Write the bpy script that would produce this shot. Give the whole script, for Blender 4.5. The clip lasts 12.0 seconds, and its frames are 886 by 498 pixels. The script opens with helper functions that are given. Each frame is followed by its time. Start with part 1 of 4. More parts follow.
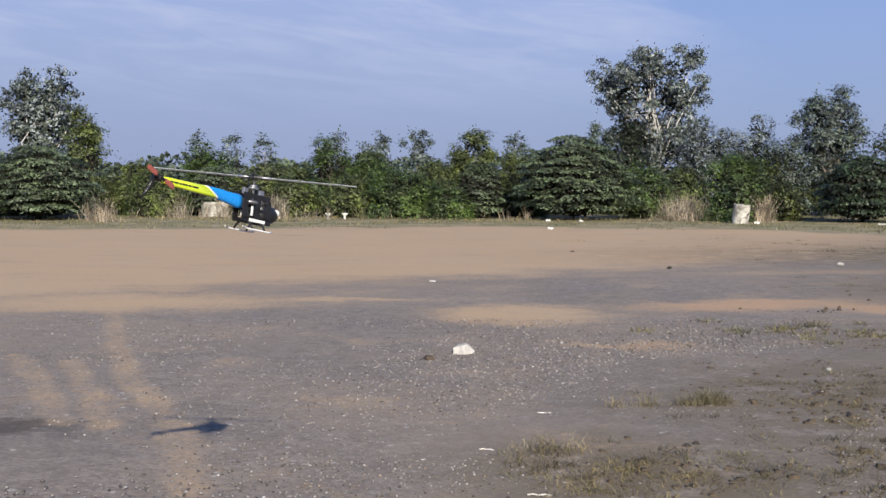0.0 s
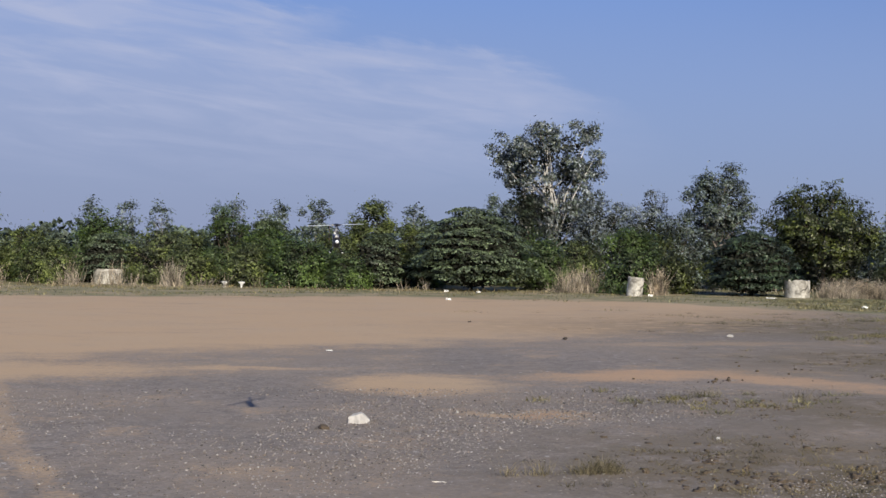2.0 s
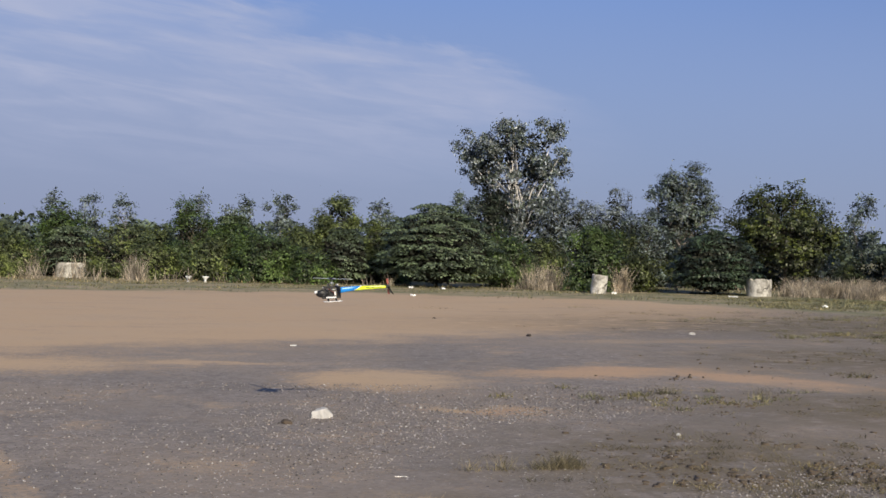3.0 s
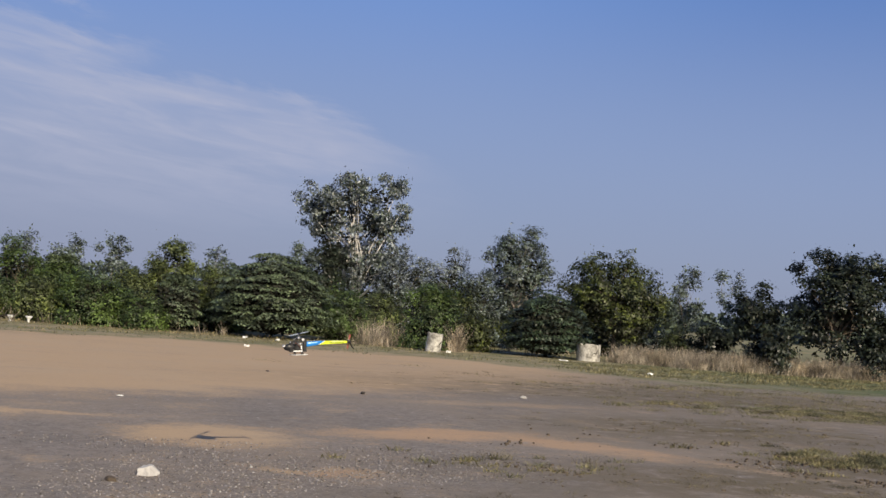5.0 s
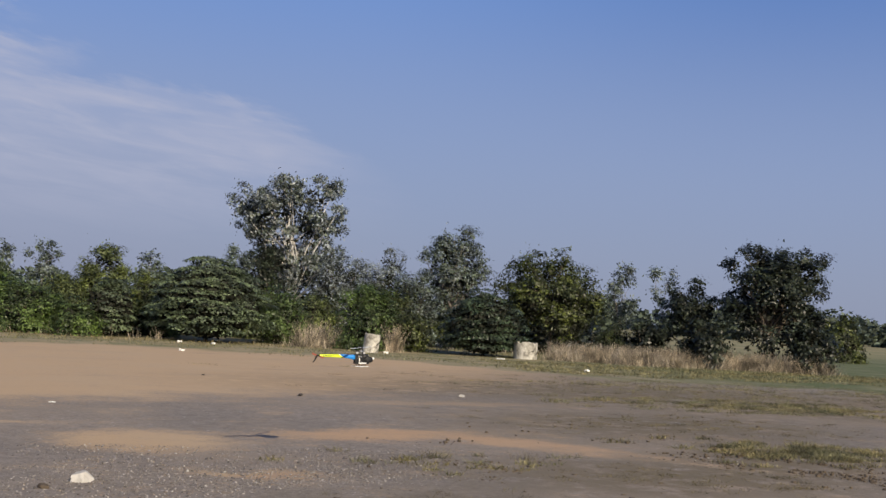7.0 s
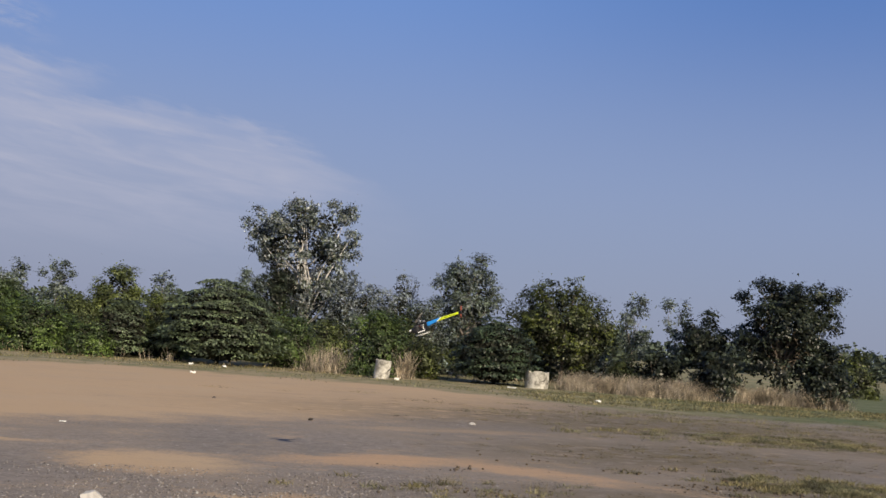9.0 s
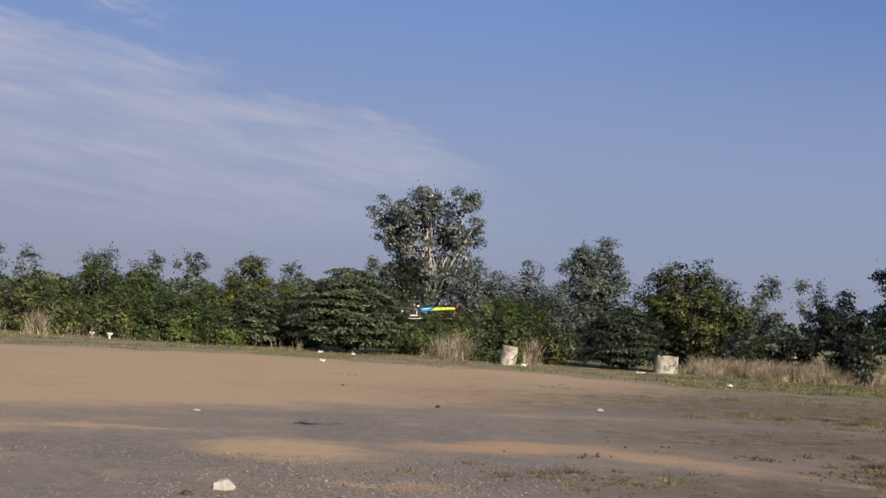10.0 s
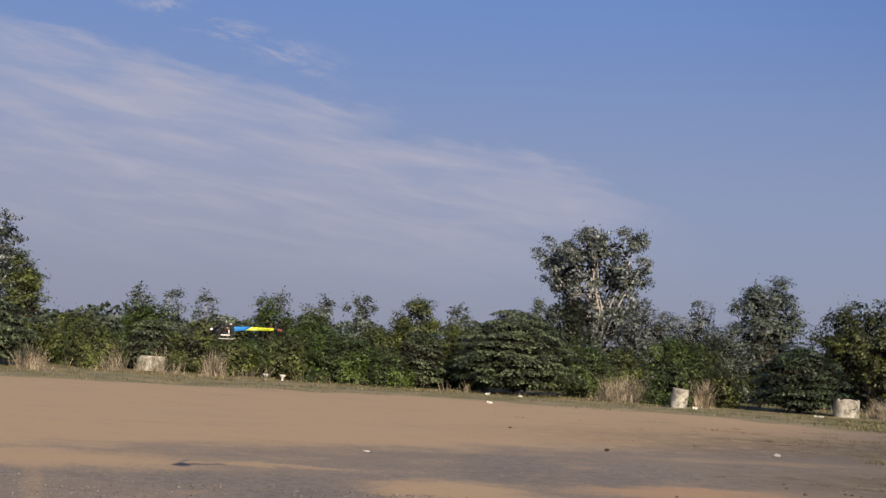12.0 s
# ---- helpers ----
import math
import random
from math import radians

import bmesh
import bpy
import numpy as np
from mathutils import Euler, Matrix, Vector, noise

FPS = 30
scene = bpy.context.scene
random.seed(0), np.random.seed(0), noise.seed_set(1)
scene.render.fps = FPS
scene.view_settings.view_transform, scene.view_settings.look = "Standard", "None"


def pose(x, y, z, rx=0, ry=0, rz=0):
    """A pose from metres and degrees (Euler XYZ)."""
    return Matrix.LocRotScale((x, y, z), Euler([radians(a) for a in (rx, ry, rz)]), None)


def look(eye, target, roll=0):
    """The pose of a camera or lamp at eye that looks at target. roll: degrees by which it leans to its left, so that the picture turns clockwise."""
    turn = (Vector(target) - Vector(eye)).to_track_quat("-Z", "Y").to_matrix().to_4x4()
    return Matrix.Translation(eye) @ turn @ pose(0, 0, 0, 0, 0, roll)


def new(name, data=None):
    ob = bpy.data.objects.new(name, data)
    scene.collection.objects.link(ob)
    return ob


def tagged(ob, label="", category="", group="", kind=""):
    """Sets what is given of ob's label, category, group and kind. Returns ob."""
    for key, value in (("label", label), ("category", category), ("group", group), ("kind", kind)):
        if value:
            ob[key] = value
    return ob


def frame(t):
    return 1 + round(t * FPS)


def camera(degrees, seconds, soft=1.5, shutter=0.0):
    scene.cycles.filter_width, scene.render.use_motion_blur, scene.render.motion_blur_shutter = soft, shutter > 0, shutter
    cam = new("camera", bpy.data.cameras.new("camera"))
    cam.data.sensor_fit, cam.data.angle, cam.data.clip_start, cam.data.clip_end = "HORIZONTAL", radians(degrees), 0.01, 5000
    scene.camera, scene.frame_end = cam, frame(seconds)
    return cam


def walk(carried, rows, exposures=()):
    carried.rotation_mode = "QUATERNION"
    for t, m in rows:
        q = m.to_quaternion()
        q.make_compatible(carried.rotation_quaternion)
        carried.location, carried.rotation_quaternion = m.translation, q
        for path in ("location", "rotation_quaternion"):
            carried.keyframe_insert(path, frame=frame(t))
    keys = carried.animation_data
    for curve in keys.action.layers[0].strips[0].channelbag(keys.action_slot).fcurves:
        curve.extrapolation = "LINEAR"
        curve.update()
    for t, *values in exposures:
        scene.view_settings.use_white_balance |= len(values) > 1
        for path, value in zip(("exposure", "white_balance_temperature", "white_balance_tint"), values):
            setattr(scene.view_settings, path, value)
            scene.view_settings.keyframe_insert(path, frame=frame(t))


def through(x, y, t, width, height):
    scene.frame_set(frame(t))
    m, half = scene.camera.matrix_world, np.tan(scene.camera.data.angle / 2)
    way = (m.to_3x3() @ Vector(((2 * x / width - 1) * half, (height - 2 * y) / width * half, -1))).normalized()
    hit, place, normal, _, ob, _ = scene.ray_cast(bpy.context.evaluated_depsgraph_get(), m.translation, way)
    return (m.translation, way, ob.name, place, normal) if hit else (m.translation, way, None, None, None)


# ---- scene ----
# Standing eye, turned and swayed by hand: seconds, yaw, pitch, roll, place of the eye
TURNS = [
    (0.0, 0.00, -3.38, 0.13, 0.000, 0.000, 1.600),
    (0.5, -1.29, -2.88, 0.28, 0.001, 0.017, 1.585),
    (1.0, -1.39, -2.00, 1.30, -0.003, 0.021, 1.585),
    (1.5, -2.63, -1.12, 1.14, 0.007, 0.009, 1.588),
    (2.0, -4.86, 0.08, 0.88, 0.016, -0.020, 1.581),
    (2.5, -5.45, -0.18, 0.99, 0.014, -0.037, 1.587),
    (2.7, -5.76, -0.26, 1.04, 0.026, -0.045, 1.573),
    (4.3, -12.04, 2.11, 4.93, -0.058, -0.069, 1.628),
    (4.5, -12.85, 1.65, 5.35, -0.067, -0.068, 1.632),
    (5.0, -14.25, 2.85, 4.13, -0.030, -0.048, 1.660),
    (5.5, -13.85, 2.86, 2.70, 0.016, -0.037, 1.644),
    (6.0, -16.31, 2.95, 3.08, -0.027, -0.032, 1.632),
    (6.5, -15.83, 3.90, 3.30, -0.033, -0.029, 1.640),
    (7.0, -17.33, 3.08, 3.20, -0.024, -0.030, 1.639),
    (7.2, -17.25, 3.19, 3.18, -0.031, -0.030, 1.636),
    (8.8, -17.43, 4.41, 4.07, -0.041, -0.017, 1.618),
    (9.0, -16.63, 4.37, 4.33, -0.036, -0.010, 1.621),
    (9.5, -12.19, 3.36, 4.58, -0.011, 0.017, 1.636),
    (10.0, -10.63, 3.26, 3.57, 0.006, 0.041, 1.647),
    (10.5, -10.16, 4.42, 3.36, -0.002, 0.058, 1.631),
    (11.0, -7.77, 5.26, 3.05, 0.002, 0.078, 1.628),
    (11.5, -4.54, 5.09, 3.36, 0.006, 0.096, 1.630),
    (12.0, -2.51, 4.80, 3.47, 0.012, 0.103, 1.636),
]
cam = camera(41.0, 12.0, soft=1.5)
walk(cam, [(t, pose(x, y, z, 90 + pitch, 0, yaw) @ pose(0, 0, 0, 0, 0, roll)) for t, yaw, pitch, roll, x, y, z in TURNS],
     exposures=[(0.0, 0.27, 5980, 10), (0.7, 0.21, 5980, 10), (1.5, 0.11, 6020, 10), (2.5, 0.03, 6130, 10), (4.5, 0.02, 6480, 10), (7.0, 0.01, 6620, 10), (10.0, -0.02, 6820, 11), (12.0, -0.09, 7000, 13)])

# ---- light ----
SUN_AZ, SUN_EL = radians(166), radians(25)


class Nodes:
    """Short hand for building a node tree."""

    def __init__(self, tree):
        self.tree = tree
        tree.nodes.clear()

    def add(self, kind, inputs=(), **props):
        n = self.tree.nodes.new(kind)
        for k, v in props.items():
            setattr(n, k, v)
        for k, v in dict(inputs).items():
            self.put(v, n.inputs[k])
        return n

    def put(self, v, socket):
        if isinstance(v, bpy.types.NodeSocket):
            self.tree.links.new(v, socket)
        elif isinstance(v, bpy.types.Node):
            self.tree.links.new(v.outputs[0], socket)
        else:
            socket.default_value = v

    def math(self, op, a, b=0.0, c=0.0, clamp=False):
        return self.add("ShaderNodeMath", {0: a, 1: b, 2: c}, operation=op, use_clamp=clamp).outputs[0]

    def ramp(self, v, lo, hi, a=0.0, b=1.0):
        return self.add("ShaderNodeMapRange", {0: v, 1: lo, 2: hi, 3: a, 4: b}, interpolation_type="SMOOTHSTEP").outputs[0]

    def noise(self, vec, scale, detail=4.0, rough=0.55, warp=0.0):
        return self.add("ShaderNodeTexNoise", {"Vector": vec, "Scale": scale, "Detail": detail, "Roughness": rough, "Distortion": warp}).outputs[0]

    def mix(self, f, a, b):
        n = self.add("ShaderNodeMix", data_type="RGBA")
        for v, k in ((f, 0), (a, 6), (b, 7)):
            if isinstance(v, tuple):
                v = (*v[:3], 1.0)
            self.put(v, n.inputs[k])
        return n.outputs[2]

    def xyz(self, v):
        n = self.add("ShaderNodeSeparateXYZ", {0: v})
        return n.outputs[0], n.outputs[1], n.outputs[2]

    def vec(self, x, y, z=0.0):
        return self.add("ShaderNodeCombineXYZ", {0: x, 1: y, 2: z}).outputs[0]


def build_world():
    world = bpy.data.worlds.new("sky")
    scene.world = world
    world.use_nodes = True
    n = Nodes(world.node_tree)
    sky = n.add("ShaderNodeTexSky", sky_type="NISHITA", sun_disc=False, sun_elevation=SUN_EL, sun_rotation=SUN_AZ,
                air_density=1.0, dust_density=1.2, ozone_density=2.0, altitude=0)
    x, y, z = n.xyz(n.add("ShaderNodeTexCoord").outputs["Generated"])
    flat = n.math("SQRT", n.math("ADD", n.math("MULTIPLY", x, x), n.math("MULTIPLY", y, y)))
    v = n.math("DIVIDE", z, n.math("MAXIMUM", flat, 0.02))
    u = n.math("ARCTAN2", x, y)
    # two thin sheets of cloud with a ragged upper edge, in long fibres that sink to the right
    slant = n.math("ADD", v, n.math("MULTIPLY", u, 0.16))
    broad = n.noise(n.vec(n.math("MULTIPLY", u, 7.0), n.math("MULTIPLY", slant, 30.0), 4.0), 1.6, 4.0, 0.55, 0.4)
    ragged = n.noise(n.vec(n.math("MULTIPLY", u, 16.0), n.math("MULTIPLY", slant, 60.0), 2.0), 2.0, 6.0, 0.62, 0.3)
    wav = n.math("ADD", n.math("MULTIPLY", n.math("SUBTRACT", broad, 0.5), 0.030), n.math("MULTIPLY", n.math("SUBTRACT", ragged, 0.5), 0.026))
    vw = n.math("ADD", v, wav)
    edge_a = n.math("SUBTRACT", 0.199, n.math("MULTIPLY", u, 0.145))
    over = n.math("MAXIMUM", n.math("SUBTRACT", u, 0.06), 0.0)
    edge_b = n.math("SUBTRACT", 0.179, n.math("ADD", n.math("MULTIPLY", u, 0.03), n.math("MULTIPLY", n.math("MULTIPLY", over, over), 1.5)))
    sheet_a = n.math("MULTIPLY", n.ramp(n.math("SUBTRACT", vw, edge_a), 0.006, -0.012), n.ramp(n.math("ADD", u, n.math("MULTIPLY", wav, 2.0)), 0.015, -0.07))
    sheet_b = n.math("MULTIPLY", n.ramp(n.math("SUBTRACT", vw, edge_b), 0.004, -0.014), n.ramp(u, 0.30, 0.10))
    sheet = n.math("MULTIPLY", n.math("MAXIMUM", sheet_a, sheet_b), n.ramp(v, 0.03, 0.13))
    fibre = n.noise(n.vec(n.math("MULTIPLY", u, 4.5), n.math("MULTIPLY", n.math("ADD", v, n.math("MULTIPLY", u, 0.10)), 30.0), 1.0), 1.6, 6.0, 0.56, 0.7)
    cover = n.math("MULTIPLY", sheet, n.math("ADD", 0.30, n.math("ADD", n.math("MULTIPLY", n.ramp(fibre, 0.38, 0.70), 0.46), n.math("MULTIPLY", n.ramp(broad, 0.42, 0.64), 0.20))), clamp=True)
    puff = n.noise(n.vec(n.math("MULTIPLY", u, 10.0), n.math("MULTIPLY", slant, 30.0), 7.0), 2.2, 6.0, 0.64, 0.5)
    band = n.math("MULTIPLY", n.ramp(n.math("ABSOLUTE", n.math("SUBTRACT", n.math("ADD", v, n.math("MULTIPLY", u, 0.30)), 0.213)), 0.022, 0.004), n.math("MULTIPLY", n.ramp(u, -0.03, -0.09), n.ramp(u, -0.30, -0.20)))
    puffs = n.math("MULTIPLY", n.ramp(puff, 0.44, 0.66), band)
    cover = n.math("MAXIMUM", cover, n.math("MULTIPLY", puffs, 0.6))
    low_sky = n.mix(n.ramp(v, -0.02, 0.16), (2.75, 3.15, 4.45), (2.55, 3.32, 5.45))
    low_sky = n.mix(n.ramp(v, 0.10, 0.34), low_sky, n.mix(n.ramp(u, 0.18, 0.62), (1.42, 2.75, 6.35), (0.98, 2.10, 5.3)))
    # milkier over the left, under the cloud sheet
    low_sky = n.mix(n.math("MULTIPLY", n.ramp(u, 0.30, -0.15), n.ramp(v, 0.22, 0.05, 0.0, 0.6)), low_sky, (2.75, 3.1, 4.6))
    low_sky = n.mix(n.ramp(v, 0.42, 1.4), low_sky, (0.4, 0.62, 1.2))
    haze = n.ramp(v, 3.0, 0.4, 0.9, 0.94)
    col = n.mix(haze, sky.outputs[0], low_sky)
    col = n.mix(n.math("MULTIPLY", cover, 0.9), col, (4.45, 4.7, 6.05))
    bg = n.add("ShaderNodeBackground", {"Color": col, "Strength": 0.1})
    n.add("ShaderNodeOutputWorld", {"Surface": bg.outputs[0]})


build_world()
sun_data = bpy.data.lights.new("sun", "SUN")
sun_data.energy, sun_data.angle, sun_data.color = 5.35, radians(0.6), (1.0, 0.87, 0.655)
sun = new("sun", sun_data)
sun.matrix_world = look((0, 0, 0), (-math.sin(SUN_AZ) * math.cos(SUN_EL), -math.cos(SUN_AZ) * math.cos(SUN_EL), -math.sin(SUN_EL)))


# ---- materials ----
def surface(name, color, dark=None, scale=8.0, rough=0.7, metal=0.0, bump=0.15, fine=60.0, amount=0.6):
    """Paint, metal, stone: two scales of variation and a fine relief."""
    m = bpy.data.materials.new(name)
    m.use_nodes = True
    n = Nodes(m.node_tree)
    co = n.add("ShaderNodeTexCoord").outputs["Object"]
    a = n.noise(co, scale, 4.0)
    b = n.noise(co, fine, 3.0)
    f = n.math("MULTIPLY", n.ramp(n.math("ADD", n.math("MULTIPLY", a, 0.7), n.math("MULTIPLY", b, 0.3)), 0.35, 0.65), amount)
    dark = dark or tuple(c * 0.55 for c in color)
    col = n.mix(f, color, dark)
    h = n.add("ShaderNodeBump", {"Strength": bump, "Distance": 0.01, "Height": b})
    p = n.add("ShaderNodeBsdfPrincipled", {"Base Color": col, "Roughness": n.ramp(b, 0.2, 0.8, rough - 0.1, min(1, rough + 0.12)), "Metallic": metal, "Normal": h.outputs[0]})
    n.add("ShaderNodeOutputMaterial", {"Surface": p.outputs[0]})
    return m


def leaf_material(name, color, other, gloss=0.45, through=0.25, pale=None):
    """Leaves: each its own tone, drifts of hue, clump light and shade painted in by noise, some light coming through.
    """
    m = bpy.data.materials.new(name)
    m.use_nodes = True
    n = Nodes(m.node_tree)
    geo = n.add("ShaderNodeNewGeometry")
    co = n.add("ShaderNodeTexCoord").outputs["Object"]
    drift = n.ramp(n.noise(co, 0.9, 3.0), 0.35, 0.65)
    rnd = geo.outputs["Random Per Island"]
    col = n.mix(n.math("ADD", n.math("MULTIPLY", drift, 0.5), n.math("MULTIPLY", rnd, 0.5)), color, other)
    if pale:
        col = n.mix(n.ramp(n.math("FRACT", n.math("MULTIPLY", rnd, 17.3)), 0.55, 0.65), col, pale)
    # the broad noise in Value paints lit and shaded clumps into the colour
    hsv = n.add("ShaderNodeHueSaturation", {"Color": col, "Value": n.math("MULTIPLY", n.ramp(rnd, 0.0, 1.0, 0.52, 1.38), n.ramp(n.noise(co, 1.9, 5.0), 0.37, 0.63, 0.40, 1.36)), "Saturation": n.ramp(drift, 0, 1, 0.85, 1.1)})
    p = n.add("ShaderNodeBsdfPrincipled", {"Base Color": hsv.outputs[0], "Roughness": gloss})
    t = n.add("ShaderNodeBsdfTranslucent", {"Color": hsv.outputs[0]})
    s = n.add("ShaderNodeMixShader", {0: through, 1: p.outputs[0], 2: t.outputs[0]})
    n.add("ShaderNodeOutputMaterial", {"Surface": s.outputs[0]})
    return m


# wheel tracks that drag sand over the gravel
TRACKS = [(-4.08, 14.59, -3.15, 11.35, 0.11), (-3.15, 11.35, -2.41, 9.15, 0.11), (-2.41, 9.15, -1.81, 7.85, 0.11), (-1.81, 7.85, -1.3, 5.98, 0.11), (-3.28, 10.28, -2.58, 8.67, 0.11), (-2.58, 8.67, -2.21, 7.57, 0.11), (-3.84, 10.61, -2.91, 8.66, 0.11), (-2.91, 8.66, -2.5, 7.66, 0.11)]


def ground_material():
    m = bpy.data.materials.new("gravel_sand_and_grass")
    m.use_nodes = True
    n = Nodes(m.node_tree)
    co = n.add("ShaderNodeTexCoord").outputs["Object"]
    x, y, z = n.xyz(co)
    w1 = n.noise(co, 0.55, 4.0, 0.6)
    w2 = n.add("ShaderNodeTexNoise", {"Vector": co, "Scale": 1.4, "Detail": 5.0, "Roughness": 0.65}).outputs["Color"]
    wx, wy, _ = n.xyz(w2)
    px = n.math("ADD", x, n.math("MULTIPLY", n.math("SUBTRACT", wx, 0.5), 1.1))
    py = n.math("ADD", y, n.math("MULTIPLY", n.math("SUBTRACT", wy, 0.5), 1.6))

    def spot(cx, cy, rx, ry, turn=0.0, soft=0.5):
        c, s = math.cos(radians(turn)), math.sin(radians(turn))
        dx, dy = n.math("SUBTRACT", px, cx), n.math("SUBTRACT", py, cy)
        a = n.math("DIVIDE", n.math("ADD", n.math("MULTIPLY", dx, c), n.math("MULTIPLY", dy, s)), rx)
        b = n.math("DIVIDE", n.math("SUBTRACT", n.math("MULTIPLY", dy, c), n.math("MULTIPLY", dx, s)), ry)
        d = n.math("SQRT", n.math("ADD", n.math("MULTIPLY", a, a), n.math("MULTIPLY", b, b)))
        return n.ramp(d, 1.0 + soft, 1.0 - soft)

    def most(items):
        out = items[0]
        for i in items[1:]:
            out = n.math("MAXIMUM", out, i)
        return out

    tx = n.math("ADD", x, n.math("MULTIPLY", n.math("SUBTRACT", wx, 0.5), 0.25))
    ty = n.math("ADD", y, n.math("MULTIPLY", n.math("SUBTRACT", wy, 0.5), 0.35))

    def track(x0, y0, x1, y1, r):
        vx, vy = x1 - x0, y1 - y0
        ax, ay = n.math("SUBTRACT", tx, x0), n.math("SUBTRACT", ty, y0)
        k = n.math("DIVIDE", n.math("ADD", n.math("MULTIPLY", ax, vx), n.math("MULTIPLY", ay, vy)), vx * vx + vy * vy, clamp=True)
        ex, ey = n.math("SUBTRACT", ax, n.math("MULTIPLY", k, vx)), n.math("SUBTRACT", ay, n.math("MULTIPLY", k, vy))
        return n.ramp(n.math("SQRT", n.math("ADD", n.math("MULTIPLY", ex, ex), n.math("MULTIPLY", ey, ey))), r * 1.9, r * 0.4)

    thin0 = n.noise(co, 0.9, 5.0, 0.7)

    # sand blown over the far half of the yard, with tongues reaching forward
    front = n.math("ADD", n.math("ADD", 18.9, n.math("MULTIPLY", x, 0.6)), n.math("MULTIPLY", n.math("SUBTRACT", w1, 0.5), 5.0))
    back = n.ramp(n.math("SUBTRACT", py, front), -2.2, 2.4)
    back = n.math("MULTIPLY", back, n.ramp(n.math("SUBTRACT", y, n.math("MULTIPLY", x, 2.2)), -7.0, 14.0))
    sand = most([back,
                 n.math("MULTIPLY", spot(0.92, 14.15, 1.08, 0.98, 10, 0.6), 1.0),
                 n.math("MULTIPLY", spot(4.0, 15.2, 1.6, 0.62, 12, 0.8), 0.95),
                 n.math("MULTIPLY", spot(5.8, 14.45, 1.6, 0.62, -46, 0.8), 1.0),
                 n.math("MULTIPLY", spot(7.3, 12.7, 1.2, 0.40, -42, 0.7), 0.7),
                 n.math("MULTIPLY", spot(1.75, 11.5, 0.75, 0.30, -15, 0.6), 0.85),
                 n.math("MULTIPLY", spot(-1.5, 15.7, 1.5, 0.30, 2, 0.7), 0.8),
                 n.math("MULTIPLY", spot(-4.3, 15.3, 2.4, 1.2, 8, 0.7), 0.95),
                 n.math("MULTIPLY", spot(6.4, 20.5, 2.5, 0.5, 10, 0.7), 0.5),
                 *[n.math("MULTIPLY", track(*seg), n.ramp(thin0, 0.25, 0.6, 0.26, 0.56)) for seg in TRACKS]])
    streak = n.noise(n.vec(n.math("MULTIPLY", x, 0.16), n.math("MULTIPLY", y, 0.36)), 1.3, 5.0)
    thin = n.noise(co, 0.8, 6.0, 0.7)
    sand = n.math("MULTIPLY", sand, n.ramp(streak, 0.30, 0.56, 0.80, 1.0))
    blot = n.noise(n.vec(n.math("MULTIPLY", x, 0.5), n.math("MULTIPLY", y, 1.1), 9.0), 1.1, 7.0, 0.68)
    sand = n.math("MULTIPLY", sand, n.ramp(blot, 0.28, 0.55, 0.72, 1.0))
    sand = n.math("MAXIMUM", sand, n.math("MULTIPLY", n.ramp(thin, 0.46, 0.72), 0.5))

    # gravel: bitumen and small grey stones
    cell = n.add("ShaderNodeTexVoronoi", {"Vector": co, "Scale": 34.0})
    cell2 = n.add("ShaderNodeTexVoronoi", {"Vector": co, "Scale": 13.0})
    r1, r2, r3 = n.xyz(cell.outputs["Color"])
    q1, q2, q3 = n.xyz(cell2.outputs["Color"])
    grav = n.mix(r1, (0.182, 0.156, 0.139), (0.298, 0.256, 0.226))
    grav = n.mix(n.ramp(n.noise(co, 0.35, 4.0), 0.38, 0.62, 0.0, 0.4), grav, (0.158, 0.143, 0.133))
    mottle = n.noise(co, 5.0, 6.0, 0.72)
    grav = n.mix(n.ramp(mottle, 0.46, 0.62, 0.0, 0.42), grav, (0.105, 0.090, 0.082))
    grav = n.mix(n.ramp(mottle, 0.46, 0.34, 0.0, 0.35), grav, (0.34, 0.29, 0.25))
    chip = n.math("MULTIPLY", n.ramp(q1, 0.93, 0.97), n.ramp(cell2.outputs["Distance"], 0.32, 0.2))
    grav = n.mix(n.math("MULTIPLY", chip, 0.7), grav, (0.55, 0.53, 0.5))
    brown = n.ramp(n.noise(co, 0.22, 5.0, 0.65), 0.42, 0.62, 0.0, 0.5)
    grav = n.mix(brown, grav, (0.30, 0.24, 0.185))
    grain = n.noise(co, 45.0, 4.0, 0.7)
    sandc = n.mix(grain, (0.58, 0.410, 0.253), (0.41, 0.290, 0.178))
    sandc = n.mix(n.ramp(n.noise(co, 0.4, 4.0), 0.4, 0.65, 0.0, 0.5), sandc, (0.48, 0.355, 0.232))
    ruddy = most([spot(4.0, 15.2, 1.6, 0.8, 12, 0.7), spot(5.8, 14.45, 1.8, 0.8, -46, 0.7), spot(1.95, 11.35, 0.3, 0.15, 0, 0.8)])
    sandc = n.mix(n.math("MULTIPLY", ruddy, 0.45), sandc, (0.45, 0.265, 0.155))
    broken = n.math("ADD", sand, n.math("ADD", n.math("MULTIPLY", n.math("SUBTRACT", r2, 0.5), 0.3), n.math("MULTIPLY", n.math("SUBTRACT", n.noise(co, 5.0, 6.0, 0.7), 0.5), 0.9)))
    sf = n.math("MULTIPLY", n.ramp(broken, 0.02, 0.98), 0.95)
    col = n.mix(sf, grav, sandc)
